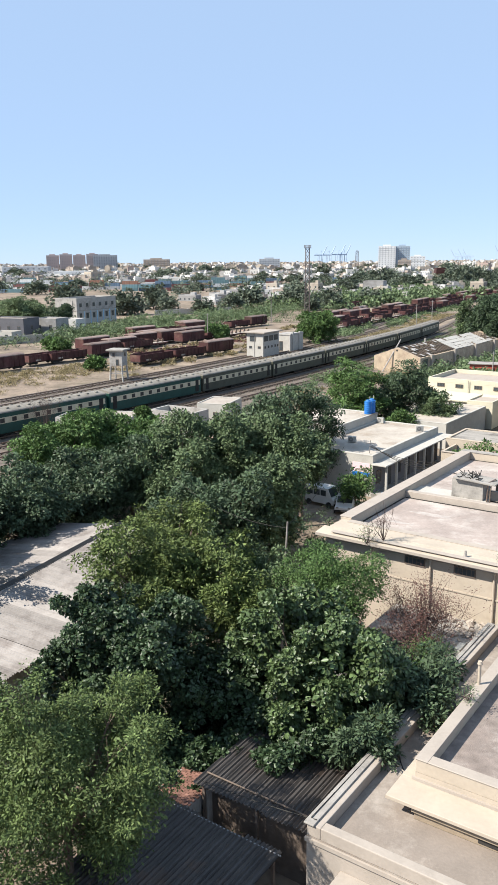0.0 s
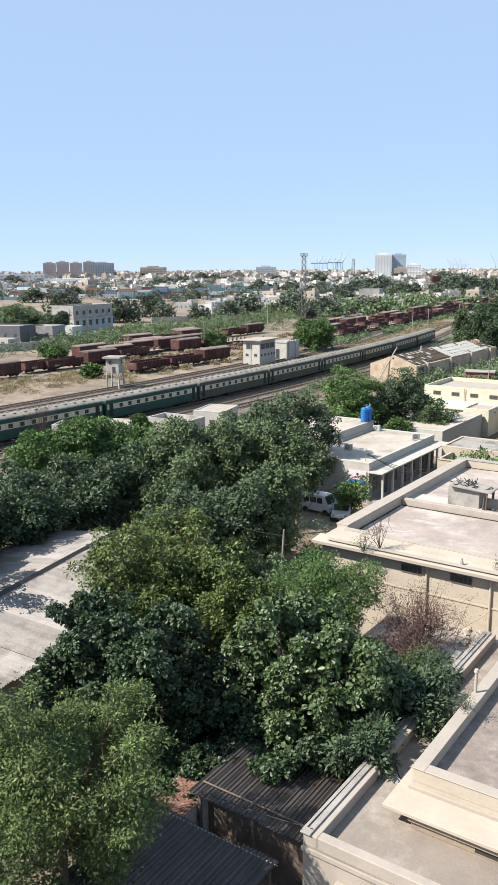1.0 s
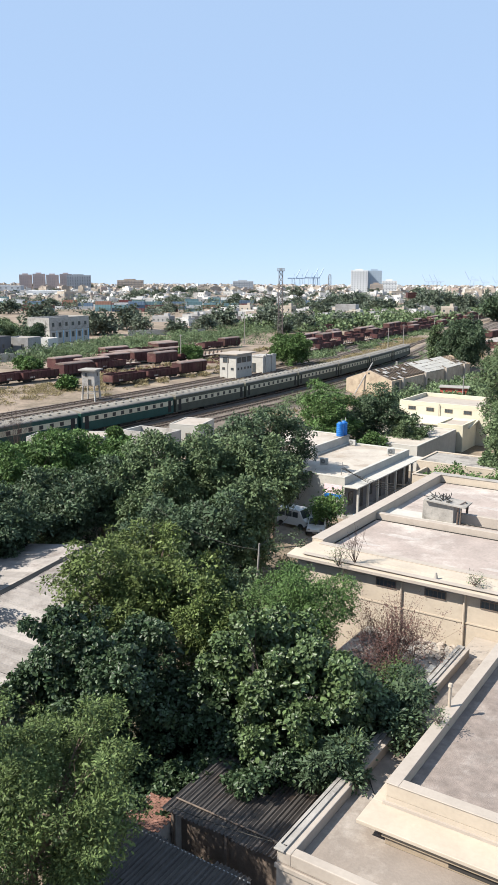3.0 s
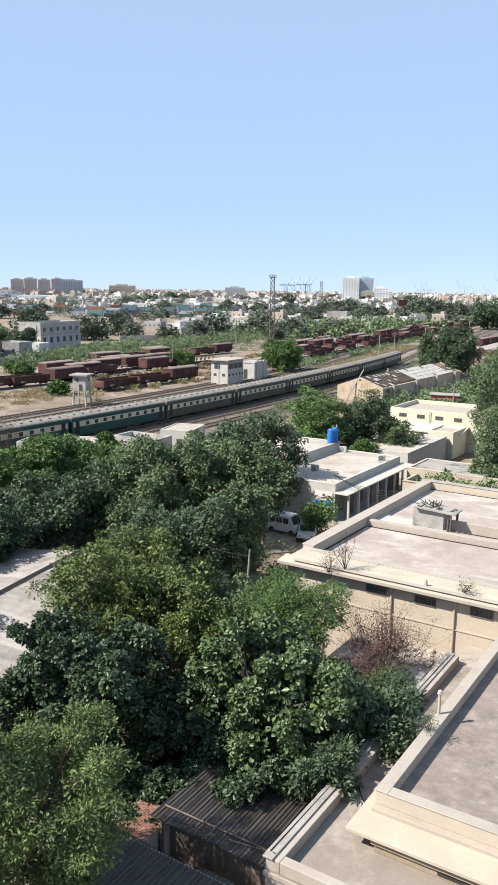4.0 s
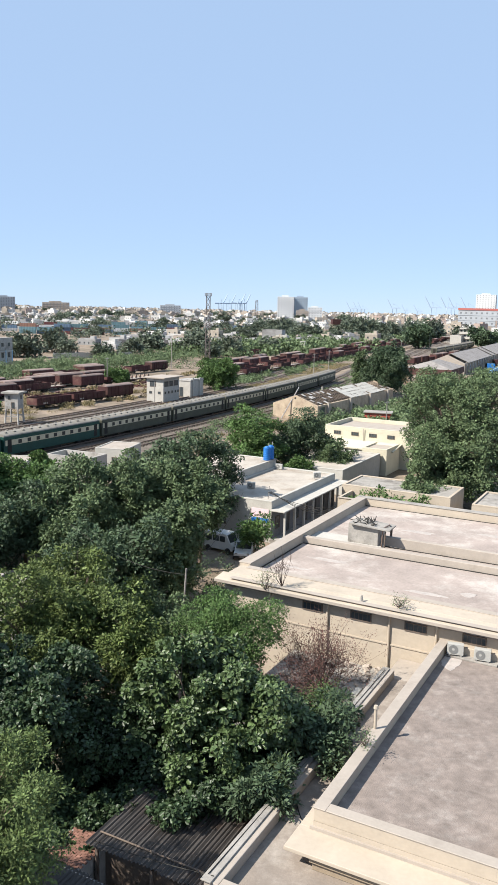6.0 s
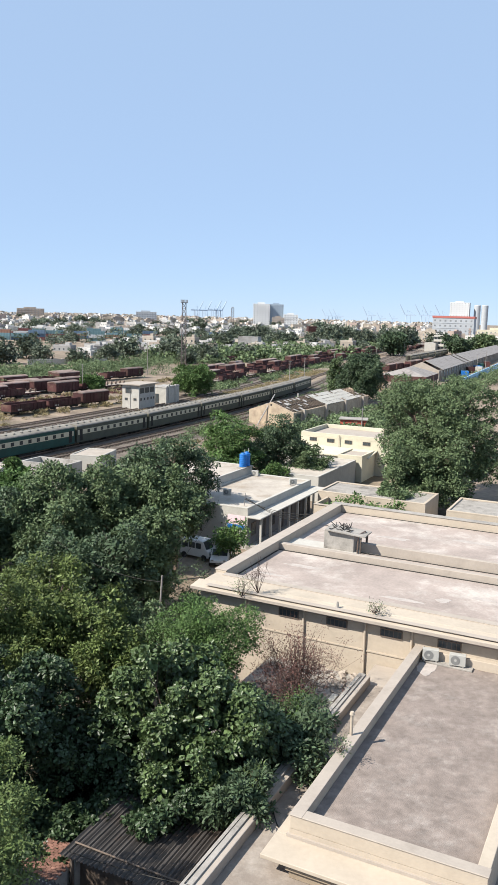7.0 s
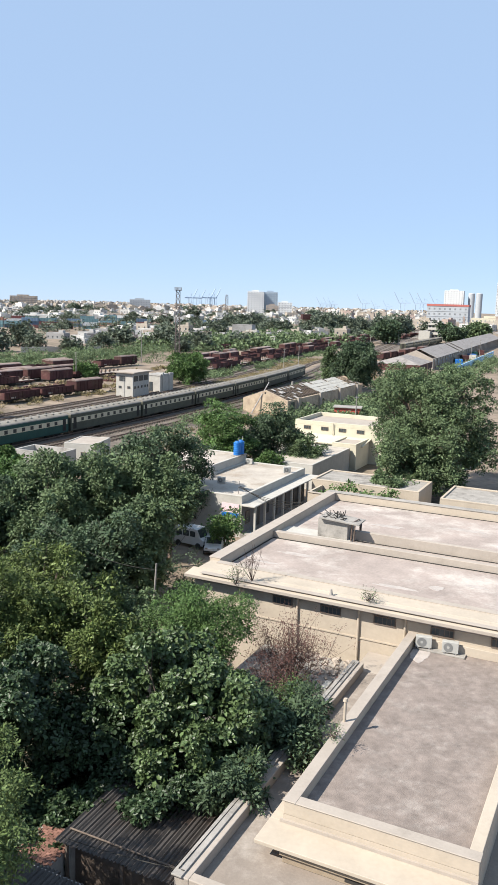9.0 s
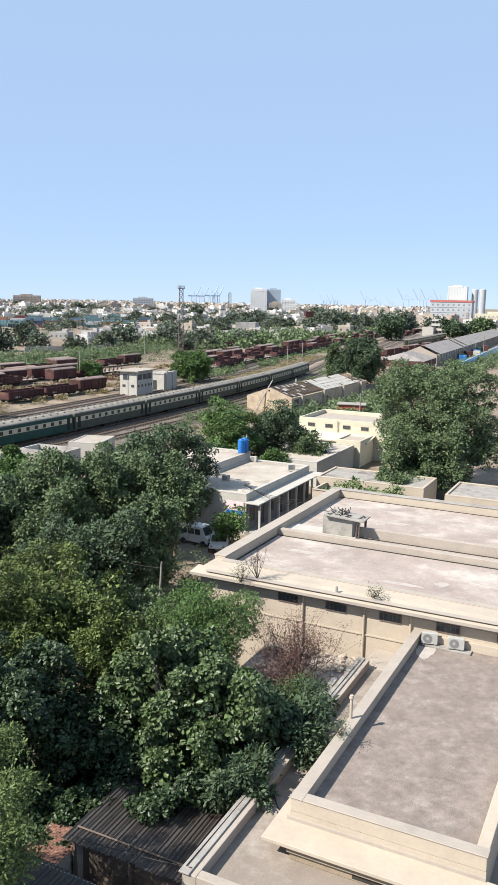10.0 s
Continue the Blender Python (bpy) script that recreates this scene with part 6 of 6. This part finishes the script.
M_TOWERW = mat("tower_white", (0.58, 0.59, 0.59), 0.8, 0.08, 0.05, 0)
M_TOWERG = mat("tower_blue_grey", (0.30, 0.36, 0.42), 0.4, 0.12, 0.05, 0, spec=0.5)
M_APT = mat("apartment_rose", (0.42, 0.36, 0.345), 0.85, 0.12, 0.05, 0)
M_APTG = mat("apartment_grey", (0.37, 0.39, 0.41), 0.85, 0.12, 0.05, 0)
# crane blue paled towards the sky: distance haze put into the paint colour
M_CRANE = mat("crane_hazed_blue", (0.36, 0.45, 0.56), 0.6, 0.1, 0.1, 0)
tower("office_tower", "white office tower with rows of windows", 247, 1480, 30, 26, 44, -10, M_TOWERW, 6, 13)
tower("office_tower", "blue-grey glass office tower", 277, 1495, 27, 26, 44, -10, M_TOWERG, 6, 12)
tower("office_block", "pale office block with dark window bands", 300, 1470, 26, 20, 26, -10, M_TOWERW, 5, 6)
tower("office_block", "low brown-topped office block", 268, 1425, 22, 20, 20, -10, WALLS[0], 5, 5)
for k in range(4):
    tower("apartment_block", "rose and white apartment block", -443 + k * 30, 1865, 27, 20, 36 + (k % 2) * 2, 10, M_APT, 7, 11)
tower("apartment_block", "grey unfinished apartment block with open floors", -318, 1830, 52, 22, 35, 10, M_APTG, 10, 11, M_DARK)
tower("town_block", "pale block on the town skyline", 42, 1700, 42, 20, 24, 0, M_APTG, 8, 6)
tower("town_block", "pale block on the town skyline", -200, 1790, 55, 20, 25, 0, WALLS[0], 8, 6)
tower("grey_hall", "long grey warehouse hall", -390, 1448, 78, 40, 14, 5, M_APTG, 8, 2, crownh=0.5)
tower("grey_hall", "long low white-roofed hall", -246, 1174, 60, 30, 9, 5, M_TOWERW, 8, 1, crownh=0.3)
st = tower("department_building", "broad grey building with a red roof band", 426, 1015, 52, 40, 26, -28, M_APTG, 8, 4)
part("red_band", Geo().box(-26.5, 26.5, -20.5, 20.5, 26, 28.5), mat("red_band_paint", (0.40, 0.13, 0.11), 0.6, 0.1, 0.2, 0), st, "red roof band")
tower("office_tower", "pale office tower with window grid", 745, 1748, 42, 34, 63, -28, M_TOWERW, 7, 14)
for x, y in ((779, 1733), (794, 1726)):
    sl = thing("silo", "tall grey concrete silo tower", "silo", pose(x, y, 0))
    part("drum", Geo().tube((0, 0, 0), (0, 0, 57), 7.2, n=24), M_APTG, sl)
    part("cap", Geo().tube((0, 0, 57), (0, 0, 58.5), 7.4, 6.0, n=24), M_APTG, sl)
tower("patterned_tower", "tall tower with dark and white patterned facade", 664, 1345, 24, 20, 70, -28, M_TOWERW, 9, 26, M_DARK)
ar = tower("arcaded_building", "long cream arcaded station building", 438, 902, 56, 20, 13, -28, M_YELLOW, 12, 2)
c2 = block("signal_tower", "white three-storey signal tower with stepped roofs", -4, 4, -3.5, 3.5, 11.5, M_WHITE, M_CREAM2, 0.4, 0.25, pose(230, 573, 0, 0, 0, -31))
for z in (2, 5.5, 9):
    part("canopy", Geo().box(-5.2, 5.2, -4.6, -3.5, z + 1.8, z + 2.0), M_WHITE, c2)
    for u in (-2.6, 0, 2.6):
        opening(c2, u, -3.53, z, 1.6, 1.3, bars=1)
    opening(c2, 4.03, 0, z, 2.4, 1.3, "right", bars=1)
c3 = block("signal_tower_wing", "white two-storey wing of the signal tower", -4, 4, -3.5, 3.5, 6.0, M_WHITE, M_CREAM2, 0.4, 0.25, pose(222, 570, 0, 0, 0, -31))
wtb = thing("brick_water_tower", "dark brick water tower among trees", "tower", pose(163.5, 705, 0))
part("shaft", Geo().box(-3.2, 3.2, -3.2, 3.2, 0, 10), M_BRICK, wtb)
part("tank", Geo().box(-4.2, 4.2, -4.2, 4.2, 10, 14.5), M_RED, wtb)
for k, (x, y, L_) in enumerate(((255, 640, 120), (285, 640, 130), (330, 660, 120))):
    pf = thing("platform_canopy", "long pale station platform canopy", "canopy", pose(x, y, 0, 0, 0, -31))
    part("canopy", Geo().along([(-5, 4.3), (5, 4.3), (5, 4.6), (0, 5.6), (-5, 4.6)], -L_ / 2, L_ / 2), M_ASB, pf)
    part("platform", Geo().box(-4.5, 4.5, -L_ / 2, L_ / 2, 0, 0.9), M_CONC, pf)
    for j in range(12):
        part("post", Geo().box(-0.2, 0.2, -L_ / 2 + 3 + j * (L_ - 6) / 11 - 0.2, -L_ / 2 + 3 + j * (L_ - 6) / 11 + 0.2, 0.9, 4.3), M_STEEL, pf)


def crane(x, y, s, turn, up=62):
    """A ship-to-shore crane with raised boom."""
    t = thing("harbour_crane", "harbour crane with raised boom, blue paled for haze", "crane", pose(x, y, 0, 0, 0, turn), group="harbour cranes")
    for a in (-9, 9):
        for b in (-8, 8):
            part("leg", Geo().tube((a, b, 0), (a * 0.9, b * 0.9, 40), 1.5, n=5), M_CRANE, t)
    part("girder", Geo().box(-30, 14, -2, 2, 38, 42.5), M_CRANE, t)
    e = (12 + 46 * math.cos(radians(up)), 0, 40 + 46 * math.sin(radians(up)))
    part("boom", Geo().tube((12, 0, 40), e, 2.4, 1.6, 5), M_CRANE, t)
    part("mast", Geo().tube((0, 0, 40), (6, 0, 60), 1.0, 0.7, 5).tube((6, 0, 60), (-26, 0, 41), 0.4, n=4), M_CRANE, t)
    t.scale = (s, s, s)
    return t


for x, y, s, tn in ((300, 3480, 0.95, 20), (335, 3480, 0.95, 20), (375, 3480, 1.0, 20), (398, 3480, 1.0, 20), (850, 3390, 0.7, 160), (880, 3390, 0.7, 160), (900, 3390, 0.7, 160),
                    (960, 3140, 0.85, 160), (1010, 3140, 0.6, 160), (1060, 3140, 0.6, 160), (1010, 2830, 0.95, 160), (1060, 2810, 0.95, 160), (1085, 2800, 0.95, 160), (1125, 2785, 0.95, 160)):
    crane(x, y, s, tn)

# farthest houses, too small to pick apart
for k, wm in enumerate((WALLS[1], WALLS[0], WALLS[3])):
    gt = Geo()
    for i in range(420):
        y = 1500 + 2600 * rt.random()
        x = rt.uniform(-0.36, 0.42) * y
        w_, h_ = rt.uniform(8, 22), rt.uniform(5, 13)
        m = pose(x, y, 0, 0, 0, rt.uniform(-40, 40))
        gt.box(-w_ / 2, w_ / 2, -6, 6, 0, h_, m)
        gt.box(-w_ / 4, w_ / 6, -3, 3, h_, h_ + 2.4, m)
    tagged(part("distant_town", gt, wm), "pale flat-roofed houses of the distant town", "houses", kind="stuff")

for k, wm in enumerate((WALLS[0], WALLS[2], WALLS[1])):
    gt = Geo()
    for i in range(170):
        y = 860 + 800 * rt.random()
        x = rt.uniform(-0.36, 0.25) * y
        w_, h_ = rt.uniform(8, 26), rt.uniform(3, 6)
        m = pose(x, y, 0, 0, 0, rt.uniform(-40, 40))
        gt.box(-w_ / 2, w_ / 2, -5, 5, 0, h_, m)
        gt.box(-w_ / 2 + 0.5, -w_ / 5, -2, 3, h_, h_ + 1.8, m)
    tagged(part("low_town", gt, wm), "low flat-roofed workshops and walls of the town", "houses", kind="stuff")
